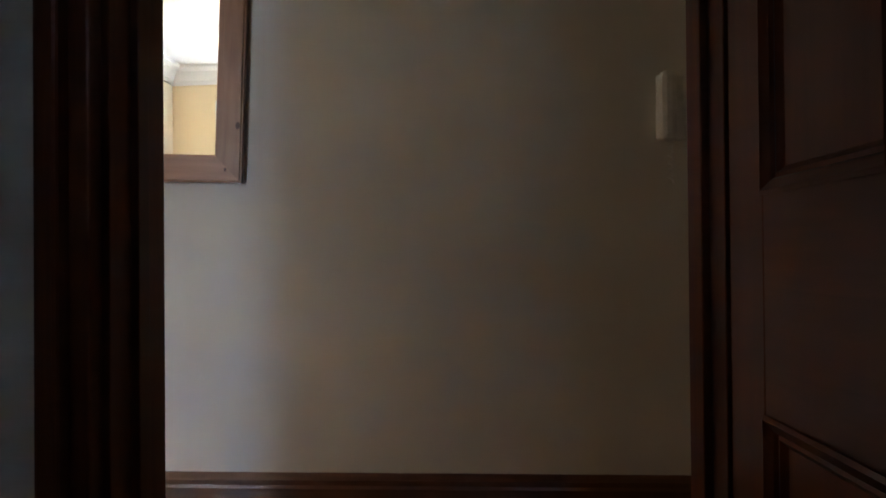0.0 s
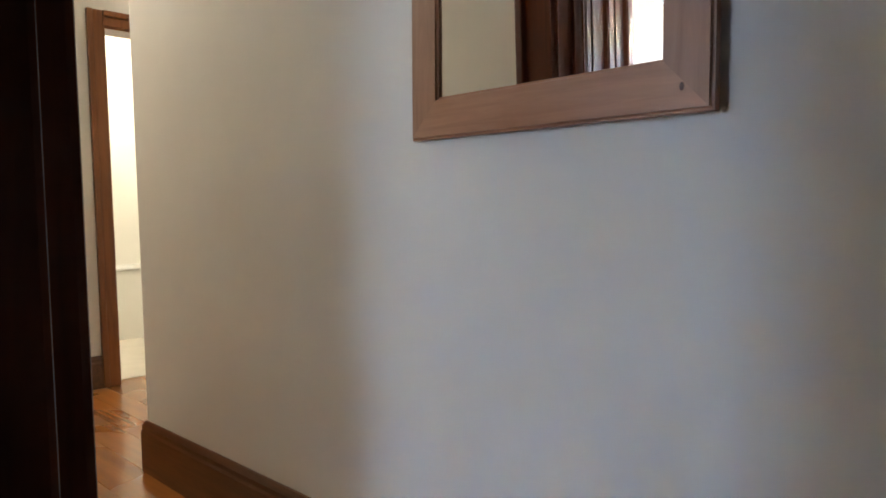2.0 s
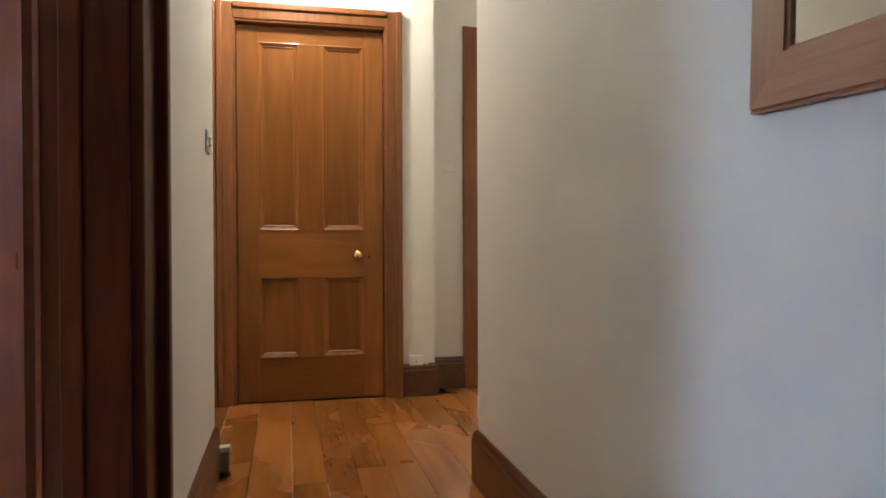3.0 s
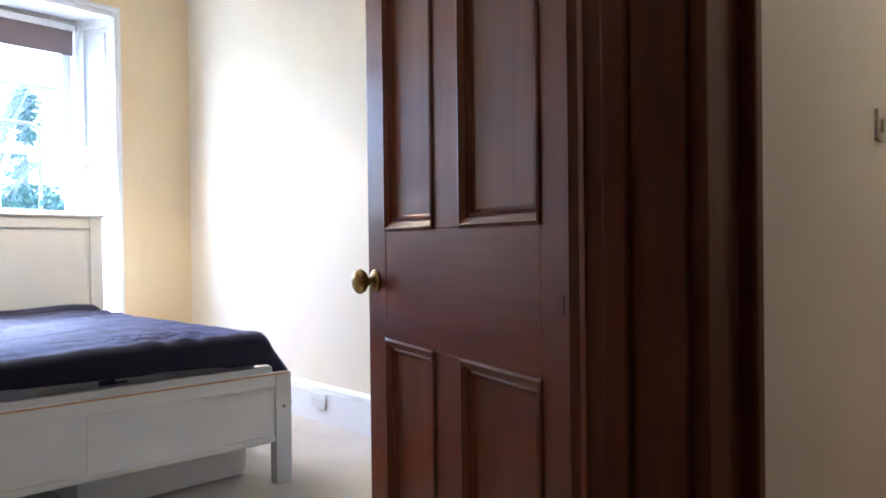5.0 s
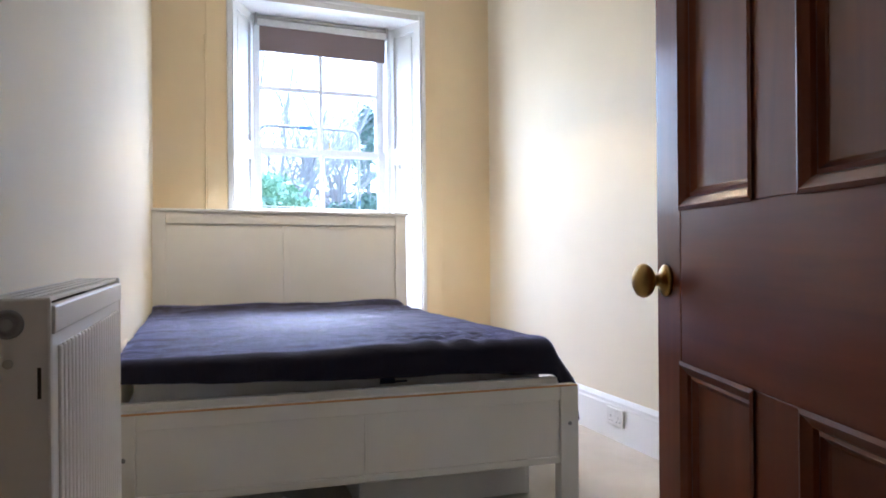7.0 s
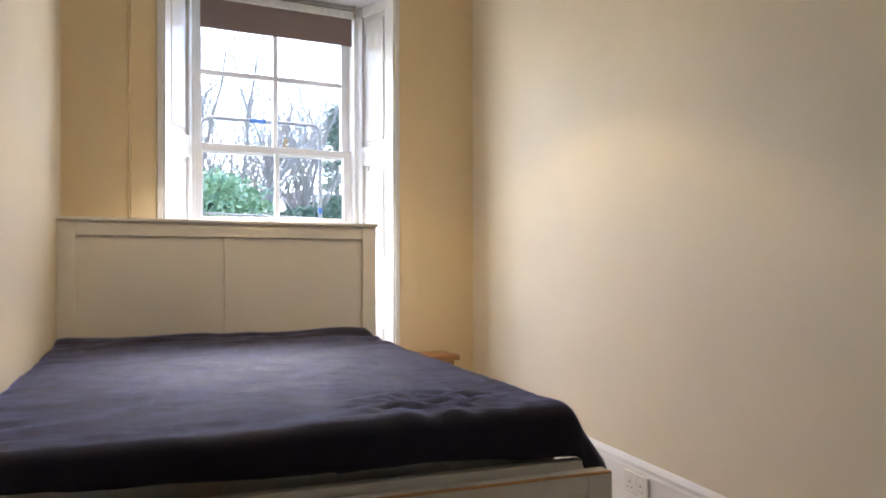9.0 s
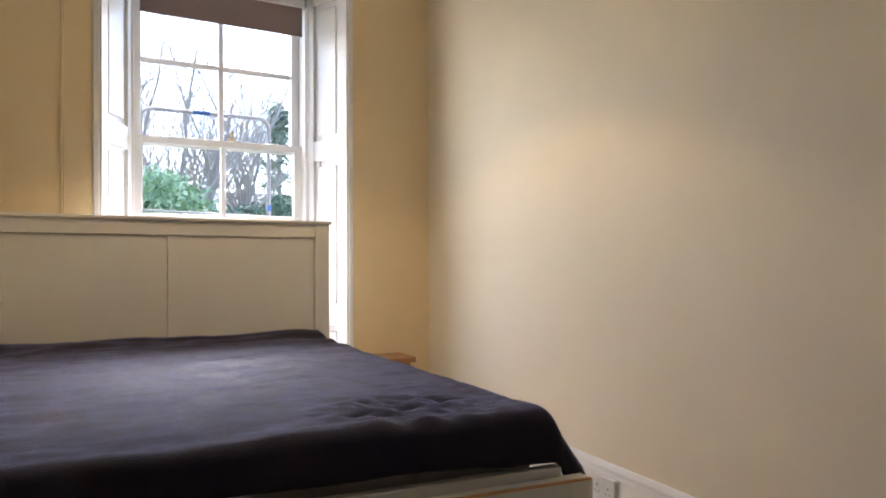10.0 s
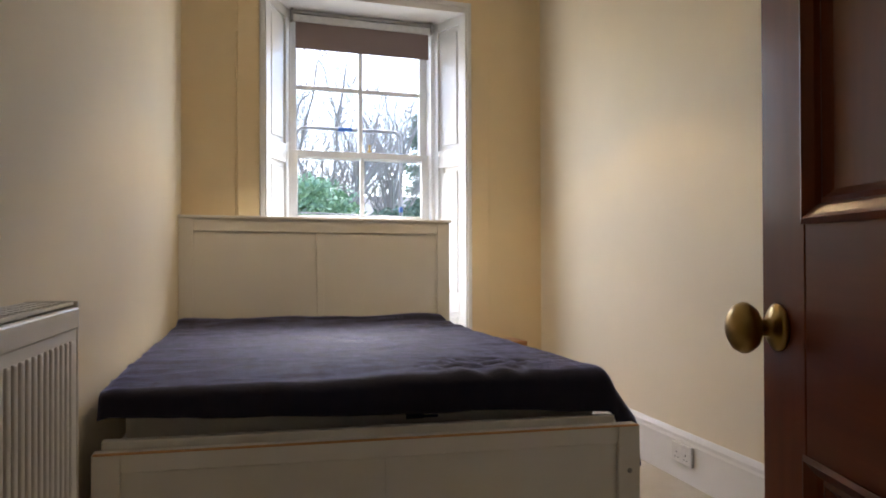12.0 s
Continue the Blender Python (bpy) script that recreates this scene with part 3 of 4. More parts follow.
def socket(name, m, label, w=0.146, h=0.086):
    s = thing(name, m, label, "socket")
    boxpart("plate", (0, w, -0.012, 0, 0, h), M["plastic"], s, 0.004)
    n = 2 if w > 0.1 else 1
    for i in range(n):
        cx = w * (0.27 + 0.46 * i) if n == 2 else w / 2
        bm = bmesh.new()
        for dx, dz, a, b in ((0, 0.058, 0.0018, 0.005), (-0.011, 0.036, 0.0035, 0.0016), (0.011, 0.036, 0.0035, 0.0016)):
            box(bm, cx + dx - a, cx + dx + a, -0.0128, -0.0115, dz - 0.014 - b, dz - 0.014 + b)
        part("pin_hole", bm, M["dark_gap"], s, "dark pin holes")
        boxpart("switch", (cx - 0.006, cx + 0.006, -0.0145, -0.012, 0.060, 0.072), M["plastic"], s, 0.001)
    return s


socket("hall_socket", pose(1.16, FY, 0.165), "small white socket plate above the dark skirting", 0.086, 0.086)
lead = bmesh.new()
tube(lead, [(1.25, FY - 0.012, 0.20), (1.27, FY - 0.02, 0.195), (1.285, FY - 0.02, 0.215), (1.312, FY - 0.01, 0.214)], 0.004, 6)
tagged(link("phone_cable", lead, M["plastic"], True), "thin white cable from the hall socket", "cable")
pp = thing("blank_plate", pose(1.405, D3Y, 1.39), "pale blank wall plate in the hall recess", "wall plate")
boxpart("plate", (0, 0.09, -0.009, 0, 0, 0.06), M["hall_wall"], pp, 0.003)
sw = thing("light_switch", pose(HX1, 3.05, 1.27), "white plastic light switch near the hall corner", "switch")
boxpart("plate", (0, 0.010, 0, 0.086, 0, 0.086), M["plastic"], sw, 0.003)
boxpart("rocker", (0.010, 0.017, 0.034, 0.052, 0.025, 0.06), M["plastic"], sw, 0.002)
st = thing("door_stop_post", pose(0.19, 3.30, 0), "small grey floor door stop with a white cap", "door stop")
bm = bmesh.new()
lathe(bm, [(0.022, 0), (0.022, 0.015), (0.016, 0.02)], None, 16)
part("rubber_base", bm, M["dark_gap"], st, "black rubber base")
boxpart("body", (-0.017, 0.017, -0.017, 0.017, 0.018, 0.10), M["grey_cap"], st, 0.004)
boxpart("cap", (-0.022, 0.022, -0.022, 0.022, 0.10, 0.122), M["plastic"], st, 0.004, "white plastic cap")
# hall ceiling lamp
hl = thing("hall_lamp", pose(0.52, 4.2, CEIL), "round ceiling lamp lighting the hall end", "lamp")
bm = bmesh.new()
lathe(bm, [(0.05, 0), (0.05, -0.02), (0.008, -0.03), (0.008, -0.22), (0.02, -0.24), (0.02, -0.28)][::-1], None, 20)
part("pendant_holder", bm, M["plastic"], hl, "", True)
bulb("hall_bulb", (0.52, 4.2, CEIL - 0.32), HALL_POWER, (1.0, 0.74, 0.42), 0.05)
# lit room beyond
bulb("lit_room_bulb", (2.0, 5.8, 2.5), 2.4, (1.0, 0.76, 0.42), 0.06)
dr = thing("dado_rail", pose(1.2, 6.6, 0.62), "white dado rail on the wall of the lit room", "trim", "", "structure")
boxpart("rail", (0, 1.8, -0.02, 0, 0, 0.05), M["white_gloss"], dr, 0.006)
bm = bmesh.new()
box(bm, 1.2, 3.0, D3Y + 0.14, 6.6, -0.12, 0.002)
structure("floor_lit_room", bm, M["carpet"], "pale floor of the lit room")

# ---- bedroom things ----
# window: shutters in the splays, sashes, blind
win = thing("window_1", Matrix.Identity(4), "tall white painted sash window with panelled shutter recess", "window", "", "structure")


def splay_panel(ya, yb, zs, flip):
    """Panelled shutter lining on a splay from the room corner to the sash."""
    a, b = Vector((WX, ya)), Vector((SX, yb))
    d = (b - a).normalized()
    n = Vector((d.y, -d.x)) if flip else Vector((-d.y, d.x))
    L = (b - a).length

    def slab(name, s0, s1, z0, z1, t0, t1, parent, bev=0.003):
        bmx = bmesh.new()
        box(bmx, s0, s1, t0, t1, z0, z1, bev)
        mm = Matrix(((d.x, n.x, 0, a.x), (d.y, n.y, 0, a.y), (0, 0, 1, 0), (0, 0, 0, 1)))
        bmesh.ops.transform(bmx, matrix=mm, verts=bmx.verts[:])
        return part(name, bmx, M["white_gloss"], parent)
    sh = slab("shutter_lining", -0.0, L, 0.0, 2.6, 0.001, 0.012, win)
    m0, m1 = 0.07, L - 0.07
    slab("shutter_stile", 0.0, m0, 0, 2.6, 0.012, 0.03, win)
    slab("shutter_stile", m1, L, 0, 2.6, 0.012, 0.03, win)
    prev = 0.0
    for z0, z1 in zs:
        slab("shutter_rail", m0, m1, prev, z0, 0.012, 0.029, win)
        slab("shutter_panel", m0 + 0.03, m1 - 0.03, z0 + 0.03, z1 - 0.03, 0.012, 0.021, win, 0.006)
        prev = z1
    slab("shutter_rail", m0, m1, prev, 2.6, 0.012, 0.029, win)


PZ = [(0.12, 0.62), (0.72, 1.58), (1.70, 2.50)]
splay_panel(WA, SA, PZ, True)
splay_panel(WB, SB, PZ, False)
bm = bmesh.new()
prism(bm, [(WX + 0.001, WA), (WX + 0.001, WB), (SX - 0.15, SB), (SX - 0.15, SA)], 2.56, 2.598)
part("soffit", bm, M["white_gloss"], win)
bm = bmesh.new()
for y0, y1 in ((WA - 0.012, WA + 0.018), (WB - 0.018, WB + 0.012)):
    box(bm, WX, WX + 0.016, y0, y1, 0, 2.6, 0.006)
box(bm, WX, WX + 0.016, WA - 0.012, WB + 0.012, 2.595, 2.625, 0.006)
part("bead", bm, M["white_gloss"], win)
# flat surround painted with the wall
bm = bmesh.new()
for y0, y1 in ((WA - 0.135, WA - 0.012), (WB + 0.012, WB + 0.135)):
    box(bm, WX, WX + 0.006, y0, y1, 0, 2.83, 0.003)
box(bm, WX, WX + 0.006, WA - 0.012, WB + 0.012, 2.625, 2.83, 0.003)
structure("trim", bm, M["wall_lamplit_tone"], "flat window surround painted like the wall")

# sash case, upper and lower sash
GA, GB, GM = 1.915, 2.79, 2.36
for nm, d in (("case_stile", (-4.75, -4.56, SA, GA - 0.03, 0.70, 2.57)), ("case_stile", (-4.75, -4.56, GB + 0.03, SB, 0.70, 2.57)), ("case_head", (-4.75, -4.56, GA - 0.03, GB + 0.03, 2.545, 2.57))):
    boxpart(nm, d, M["white_gloss"], win, 0.003)
boxpart("window_sill", (-4.80, -4.53, SA, SB, 0.70, 0.745), M["white_gloss"], win, 0.008)


def sash(name, x, z0, z1, rows, parent):
    top, bottom = (0.05, 0.04) if z0 > 1.5 else (0.04, 0.075)
    s = bmesh.new()
    box(s, x - 0.022, x + 0.022, GA - 0.032, GA + 0.018, z0, z1, 0.003)
    box(s, x - 0.022, x + 0.022, GB - 0.018, GB + 0.032, z0, z1, 0.003)
    box(s, x - 0.021, x + 0.021, GA + 0.018, GB - 0.018, z0, z0 + bottom, 0.003)
    box(s, x - 0.021, x + 0.021, GA + 0.018, GB - 0.018, z1 - top, z1, 0.003)
    fr = part(name, s, M["white_gloss"], parent)
    ys = [GA + 0.018, GM, GB - 0.018]
    zs = [z0 + bottom] + rows + [z1 - top]
    boxpart("glazing_bar", (x - 0.014, x + 0.014, GM - 0.014, GM + 0.014, zs[0], zs[-1]), M["white_gloss"], fr, 0.004)
    for zr in rows:
        for k in range(2):
            boxpart("glazing_bar", (x - 0.013, x + 0.013, ys[k] + 0.014 * k, ys[k + 1] - 0.014 * (1 - k), zr - 0.014, zr + 0.014), M["white_gloss"], fr, 0.004)
    for i in range(2):
        for za, zb in zip(zs, zs[1:]):
            g = boxpart("pane", (x - 0.002, x + 0.002, ys[i], ys[i + 1], za, zb), M["glass"], fr, 0)
            g.visible_shadow = False


sash("upper_sash", -4.69, 1.635, 2.545, [2.101], win)
sash("lower_sash", -4.64, 0.745, 1.68, [1.245], win)
bm = bmesh.new()
box(bm, -4.62, -4.605, GM + 0.03, GM + 0.06, 1.68, 1.69, 0.002)
lathe(bm, [(0.006, 0), (0.005, 0.025), (0.009, 0.03), (0.009, 0.04)], Matrix.Translation((-4.61, GM + 0.045, 1.69)), 12)
part("sash_catch", bm, M["brass"], win, "brass sash catch", True)
boxpart("cord_cleat", (-4.50, -4.485, SB + 0.02, SB + 0.035, 1.50, 1.60), M["plastic"], win, 0.003)

bl = thing("roller_blind", pose(-4.545, 0, 0), "taupe cloth roller blind pulled partly down", "blind")
bm = bmesh.new()
box(bm, -0.001, 0.001, 1.912, 2.798, 2.325, 2.486)
part("cloth", bm, M["blind"], bl)
boxpart("fascia", (-0.016, 0.014, 1.897, 2.813, 2.484, 2.530), M["plastic"], bl, 0.006, "white roller fascia")
boxpart("head_track", (-0.022, 0.02, 1.894, 2.816, 2.533, 2.552), M["steel"], bl, 0.003, "grey metal head track")
boxpart("bottom_bar", (-0.006, 0.006, 1.912, 2.798, 2.315, 2.333), M["blind"], bl, 0.003)
for y in (1.888, 2.812):
    boxpart("bracket", (-0.03, 0.03, y - 0.006, y + 0.006, 2.485, 2.56), M["steel"], bl, 0.003)
bm = bmesh.new()
tube(bm, [(0.02, 2.822, 2.5), (0.02, 2.825, 1.9), (0.02, 2.826, 1.45)], 0.004, 6)
tube(bm, [(0.035, 2.822, 2.5), (0.035, 2.825, 1.9), (0.02, 2.826, 1.45)], 0.003, 6)
part("chain", bm, M["plastic"], bl, "white control chain")

# white hooped rail standing outside in front of the glass
hoop = thing("hoop_rail", pose(-4.86, 0, 0), "white tubular hooped rail standing outside the window", "rail")
bm = bmesh.new()
pts = [(0, 1.955, 0.75), (0, 1.955, 1.81)]
pts += [(0, 1.955 + 0.06 * (1 - math.cos(a)), 1.81 + 0.06 * math.sin(a)) for a in (i * math.pi / 12 for i in range(1, 7))]
pts += [(0, 2.63 + 0.06 * math.sin(a), 1.81 + 0.06 * math.cos(a)) for a in (i * math.pi / 12 for i in range(0, 7))]
pts += [(0, 2.69, 0.75)]
tube(bm, pts, 0.0125, 10)
part("hoop", bm, M["hoop"], hoop, "", True)
boxpart("clip", (-0.013, 0.013, 2.24, 2.34, 1.858, 1.882), M["blue_clip"], hoop, 0.004, "blue plastic clip")
boxpart("clip", (-0.013, 0.013, 2.678, 2.702, 1.66, 1.72), M["blue_clip"], hoop, 0.004, "blue plastic clip")
boxpart("clip", (-0.013, 0.013, 2.678, 2.702, 1.30, 1.34), M["blue_clip"], hoop, 0.004, "blue plastic clip")
bm = bmesh.new()
tube(bm, [(0, 1.955, 1.29), (0, 2.69, 1.27)], 0.006, 8)
part("cross_bar", bm, M["hoop"], hoop, "", True)
boxpart("foot_bar", (-0.05, 0.05, 1.90, 2.73, 0.72, 0.75), M["hoop"], hoop, 0.004)
bm = bmesh.new()
box(bm, -5.0, -4.80, 1.7, 3.0, 0.62, 0.72, 0.01)
structure("trim", bm, M["stone"], "outer stone window ledge")

# pendant lamp
LX, LY, LZ = -3.0, 2.29, 2.27
pl = thing("pendant_lamp", pose(LX, LY, BCEIL), "white drum-shaded pendant lamp hanging from the ceiling", "lamp")
bm = bmesh.new()
lathe(bm, [(0.045, 0), (0.045, -0.012), (0.03, -0.03), (0.008, -0.035)][::-1], None, 20)
part("ceiling_rose", bm, M["plastic"], pl, "", True)
bm = bmesh.new()
tube(bm, [(0, 0, -0.03), (0, 0, LZ - BCEIL + 0.18)], 0.004, 8)
part("flex", bm, M["plastic"], pl, "white flex", True)
bm = bmesh.new()
lathe(bm, [(0.018, LZ - BCEIL + 0.13), (0.02, LZ - BCEIL + 0.15), (0.014, LZ - BCEIL + 0.19)], None, 16)
part("bulb_holder", bm, M["plastic"], pl, "", True)
bm = bmesh.new()
N, z0, z1 = 48, LZ - BCEIL, LZ - BCEIL + 0.19
rings = [[bm.verts.new((r * math.cos(2 * math.pi * i / N), r * math.sin(2 * math.pi * i / N), z)) for i in range(N)] for r, z in ((0.155, z0), (0.105, z1), (0.1035, z1), (0.1535, z0))]
for q, r in zip(rings, rings[1:] + rings[:1]):
    for i in range(N):
        bm.faces.new((q[i], q[(i + 1) % N], r[(i + 1) % N], r[i]))
part("shade", bm, M["shade"], pl, "white cloth shade", True)
bulb("pendant_bulb", (LX, LY, LZ + 0.108), BULB_POWER, (1.0, 0.72, 0.38), 0.012)

# bed; local x from the headboard to the foot, local y across
bed = thing("bed", pose(-4.12, 1.997, 0, 0, 0, -3.9), "white painted double bed frame with a panelled headboard", "bed")
HW, BL = 0.77, 2.085
WHT = M["bed_white"]
for y in (-HW, HW - 0.075):
    boxpart("headboard_post", (-0.02, 0.03, y, y + 0.075, 0, 1.195), WHT, bed, 0.003)
boxpart("headboard_rail", (-0.018, 0.027, -HW + 0.075, HW - 0.075, 1.125, 1.195), WHT, bed, 0.003)
boxpart("headboard_rail", (-0.018, 0.027, -HW + 0.075, HW - 0.075, 0.35, 0.5), WHT, bed, 0.003)
boxpart("headboard_cap", (-0.03, 0.042, -HW - 0.012, HW + 0.012, 1.195, 1.212), WHT, bed, 0.004)
boxpart("headboard_stile", (-0.014, 0.022, -0.022, 0.022, 0.5, 1.125), WHT, bed, 0.003)
boxpart("headboard_panel", (-0.008, 0.014, -HW + 0.075, -0.022, 0.5, 1.125), WHT, bed, 0.002)
boxpart("headboard_panel", (-0.008, 0.014, 0.022, HW - 0.075, 0.5, 1.125), WHT, bed, 0.002)
for y in (-HW, HW - 0.07):
    boxpart("foot_post", (BL - 0.05, BL, y, y + 0.07, 0, 0.43), WHT, bed, 0.003)
    boxpart("side_rail", (0.03, BL - 0.05, y + 0.02, y + 0.042, 0.14, 0.40), WHT, bed, 0.003)
boxpart("foot_rail", (BL - 0.045, BL - 0.002, -HW + 0.07, HW - 0.07, 0.375, 0.43), WHT, bed, 0.003)
boxpart("foot_rail", (BL - 0.043, BL - 0.004, -HW + 0.07, HW - 0.07, 0.145, 0.17), WHT, bed, 0.003)
boxpart("foot_stile", (BL - 0.041, BL - 0.007, -0.004, 0.004, 0.17, 0.375), WHT, bed, 0.001)
boxpart("foot_panel", (BL - 0.037, BL - 0.010, -HW + 0.07, -0.004, 0.17, 0.375), WHT, bed, 0.002)
boxpart("foot_panel", (BL - 0.037, BL - 0.010, 0.004, HW - 0.07, 0.17, 0.375), WHT, bed, 0.002)
boxpart("worn_edge", (BL - 0.009, BL + 0.0012, -HW + 0.004, HW - 0.004, 0.4262, 0.4316), M["edge_wear"], bed, 0.001, "bare wood edge worn through the paint")
boxpart("slat_ledge", (BL - 0.085, BL - 0.052, -HW + 0.015, HW - 0.055, 0.30, 0.452), WHT, bed, 0.004)
boxpart("slat_base", (0.03, BL - 0.11, -HW + 0.045, HW - 0.045, 0.28, 0.33), WHT, bed, 0.003)
for y in (HW - 0.035, -HW + 0.035):
    bm = bmesh.new()
    lathe(bm, [(0.007, 0), (0.008, 0.002), (0.003, 0.003)], Matrix.Translation((BL, y, 0.29)) @ Matrix.Rotation(radians(90), 4, 'Y'), 12)
    part("bolt_cap", bm, M["grey_cap"], bed, "grey bolt cap")

BEDM = bed.matrix_world.copy()
RACK = 0.062


def racked(me, ahead, lift):
    """The foot end stands out of square with the head."""
    for v in me.vertices:
        g = min(1.0, max(0.0, (v.co.x - 0.1) / 1.9))
        v.co.y *= 1 + 0.03 * g
        v.co.x += g * (ahead - (HW - v.co.y) * RACK)
        v.co.z += (g * lift + (1 - g) * (0.004 - 0.011 * v.co.y)) * min(1.0, v.co.z / 0.15)


for ob in bed.children:
    racked(ob.data, 0.060, 0.036)
mt = bmesh.new()
box(mt, 0.05, BL - 0.125, -HW + 0.05, HW - 0.05, 0.332, 0.585, 0.045, 4)
mattress = tagged(link("mattress", mt, M["mattress"], True), "pale grey-white mattress on the bed frame", "mattress")
mattress.matrix_world = BEDM
racked(mattress.data, 0.01, 0.012)
bm = bmesh.new()
box(bm, BL - 0.127, BL - 0.121, 0.09, 0.145, 0.468, 0.488, 0.002)
box(bm, BL - 0.127, BL - 0.122, 0.145, 0.19, 0.470, 0.478, 0.002)
tag = part("label_tab", bm, M["blue_cloth"], mattress, "dark blue sewn label")
racked(tag.data, 0.01, 0.012)


def blanket_height(u, v):
    """u from head to foot 0..1, v across 0..1: folds of the throw."""
    p = Vector((u * 2.1, v * 1.6, 0.0))
    crease = 1 - abs(noise.noise(Vector((u * 7.0 + 1.5 * v, v * 1.8, 5.0))))
    w = 0.006 * max(0.0, crease - 0.80) / 0.2
    w += 0.012 * max(0.0, 1 - u / 0.16) * noise.noise(Vector((u * 34.0, v * 3.0, 2.0)))
    w += 0.007 * noise.fractal(p * 2.3, 0.8, 2.0, 4) + 0.004 * noise.noise(Vector((u * 26.0 + 3 * v, v * 4.0, 3.0))) + 0.0025 * noise.noise(Vector((u * 60.0 - 5 * v, v * 9.0, 1.0)))
    w += 0.034 * max(0.0, 1 - ((u - 0.86) / 0.10) ** 2 - ((v - 0.68) / 0.16) ** 2) * noise.noise(Vector((u * 60, v * 24, 7.0)))
    return w


bm = bmesh.new()
NU, NV = 120, 110
grid = []
Y0, Y1 = -0.765, 0.905
for i in range(NU + 1):
    row = []
    for j in range(NV + 1):
        u, v = i / NU, j / NV
        x = 0.06 + u * 2.08
        y = Y0 + v * (Y1 - Y0)
        z = 0.612 + blanket_height(u, v)
        wob = 0.007 * noise.noise(Vector((v * 5.0, 8.0, 0))) + 0.003 * noise.noise(Vector((v * 21.0, 3.0, 0)))
        foot = max(0.0, x - 2.0 + wob)
        over_l, over_r = max(0.0, -0.735 - y), max(0.0, y - 0.695)
        wave = 0.012 * noise.noise(Vector((u * 9.0, 4.0 + v, 0)))
        # hangs over the foot end, droops at one side and falls straight at the other
        drop = foot * (0.50 + 0.40 * v)
        if foot > 0.025:
            x = 2.025 - wob * 0.4 + 0.15 * (foot - 0.025)
        if over_l > 0:
            drop += over_l * 0.30
            y += wave * over_l / 0.1
        if over_r > 0:
            drop += over_r * 0.72 * min(1.0, over_r / 0.07)
            y = 0.695 + 0.5 * over_r + wave * over_r / 0.2
        drop += 0.02 * max(0.0, (v - 0.90) / 0.10) * max(0.0, (u - 0.94) / 0.06)
        z -= drop
        z += 0.03 * max(0.0, 1 - u / 0.06) * (0.8 + 0.5 * noise.noise(Vector((v * 3, 2, 5))))
        row.append(bm.verts.new((x, y, z)))
    grid.append(row)
for i in range(NU):
    for j in range(NV):
        bm.faces.new((grid[i][j], grid[i + 1][j], grid[i + 1][j + 1], grid[i][j + 1]))
blanket = tagged(link("blanket", bm, M["blanket"], True), "dark navy-brown fleece throw spread over the mattress", "blanket")
blanket.matrix_world = BEDM
racked(blanket.data, 0.045, 0.006)
so = blanket.modifiers.new("thickness", 'SOLIDIFY')
so.thickness, so.offset = 0.008, 1.0

# storage box under the bed
dw = thing("underbed_drawer", pose(-2.215, 1.885, 0, 0, 0, -6.5), "white wooden storage drawer pulled out under the bed", "drawer")
boxpart("front", (-0.018, 0, 0, 0.66, 0.012, 0.150), WHT, dw, 0.002)
for y in (0.0, 0.642):
    boxpart("side", (-0.70, -0.018, y, y + 0.018, 0.012, 0.140), WHT, dw, 0.002)
boxpart("back", (-0.718, -0.70, 0, 0.66, 0.012, 0.140), WHT, dw, 0.002)
boxpart("end_strip", (-0.030, -0.012, 0.661, 0.680, 0.004, 0.152), WHT, dw, 0.002)
boxpart("bottom", (-0.70, -0.018, 0.018, 0.642, 0.014, 0.024), WHT, dw, 0.001)
for x in (-0.06, -0.66):
    for y in (0.04, 0.62):
        bm = bmesh.new()
        lathe(bm, [(0.012, 0.0), (0.012, 0.013)], Matrix.Translation((x, y, 0)), 10)
        part("foot", bm, M["grey_cap"], dw)

# bedside table
bt = thing("bedside_table", pose(-4.21, 3.13, 0), "small rustic wooden bedside table by the wall", "table")
for i in range(3):
    y = -0.165 + 0.11 * i
    boxpart("top_board", (-0.15, 0.15, y + 0.0008, y + 0.1092, 0.422, 0.453), M["table_wood"], bt, 0.006)
for x in (-0.125, 0.09):
    for y in (-0.14, 0.105):
        boxpart("leg", (x, x + 0.035, y, y + 0.035, 0, 0.422), M["table_wood"], bt, 0.004)
for y in (-0.135, 0.115):
    boxpart("apron", (-0.09, 0.09, y, y + 0.02, 0.355, 0.422), M["table_wood"], bt, 0.002)
for x in (-0.12, 0.10):
    boxpart("apron", (x, x + 0.02, -0.105, 0.105, 0.355, 0.422), M["table_wood"], bt, 0.002)

# radiator along the wall; local x towards the window, local y into the room
rad_turn = math.degrees(math.atan2(LW1 - LW0, WX))
rd = thing("radiator", pose(-0.905, ly(-0.905) + 0.025, 0.0, 0, 0, rad_turn), "white steel panel radiator with a grille top, fixed to the wall", "radiator")
RL, RD, RB, RT = 0.765, 0.104, 0.28, 0.908
RAD = M["radiator"]
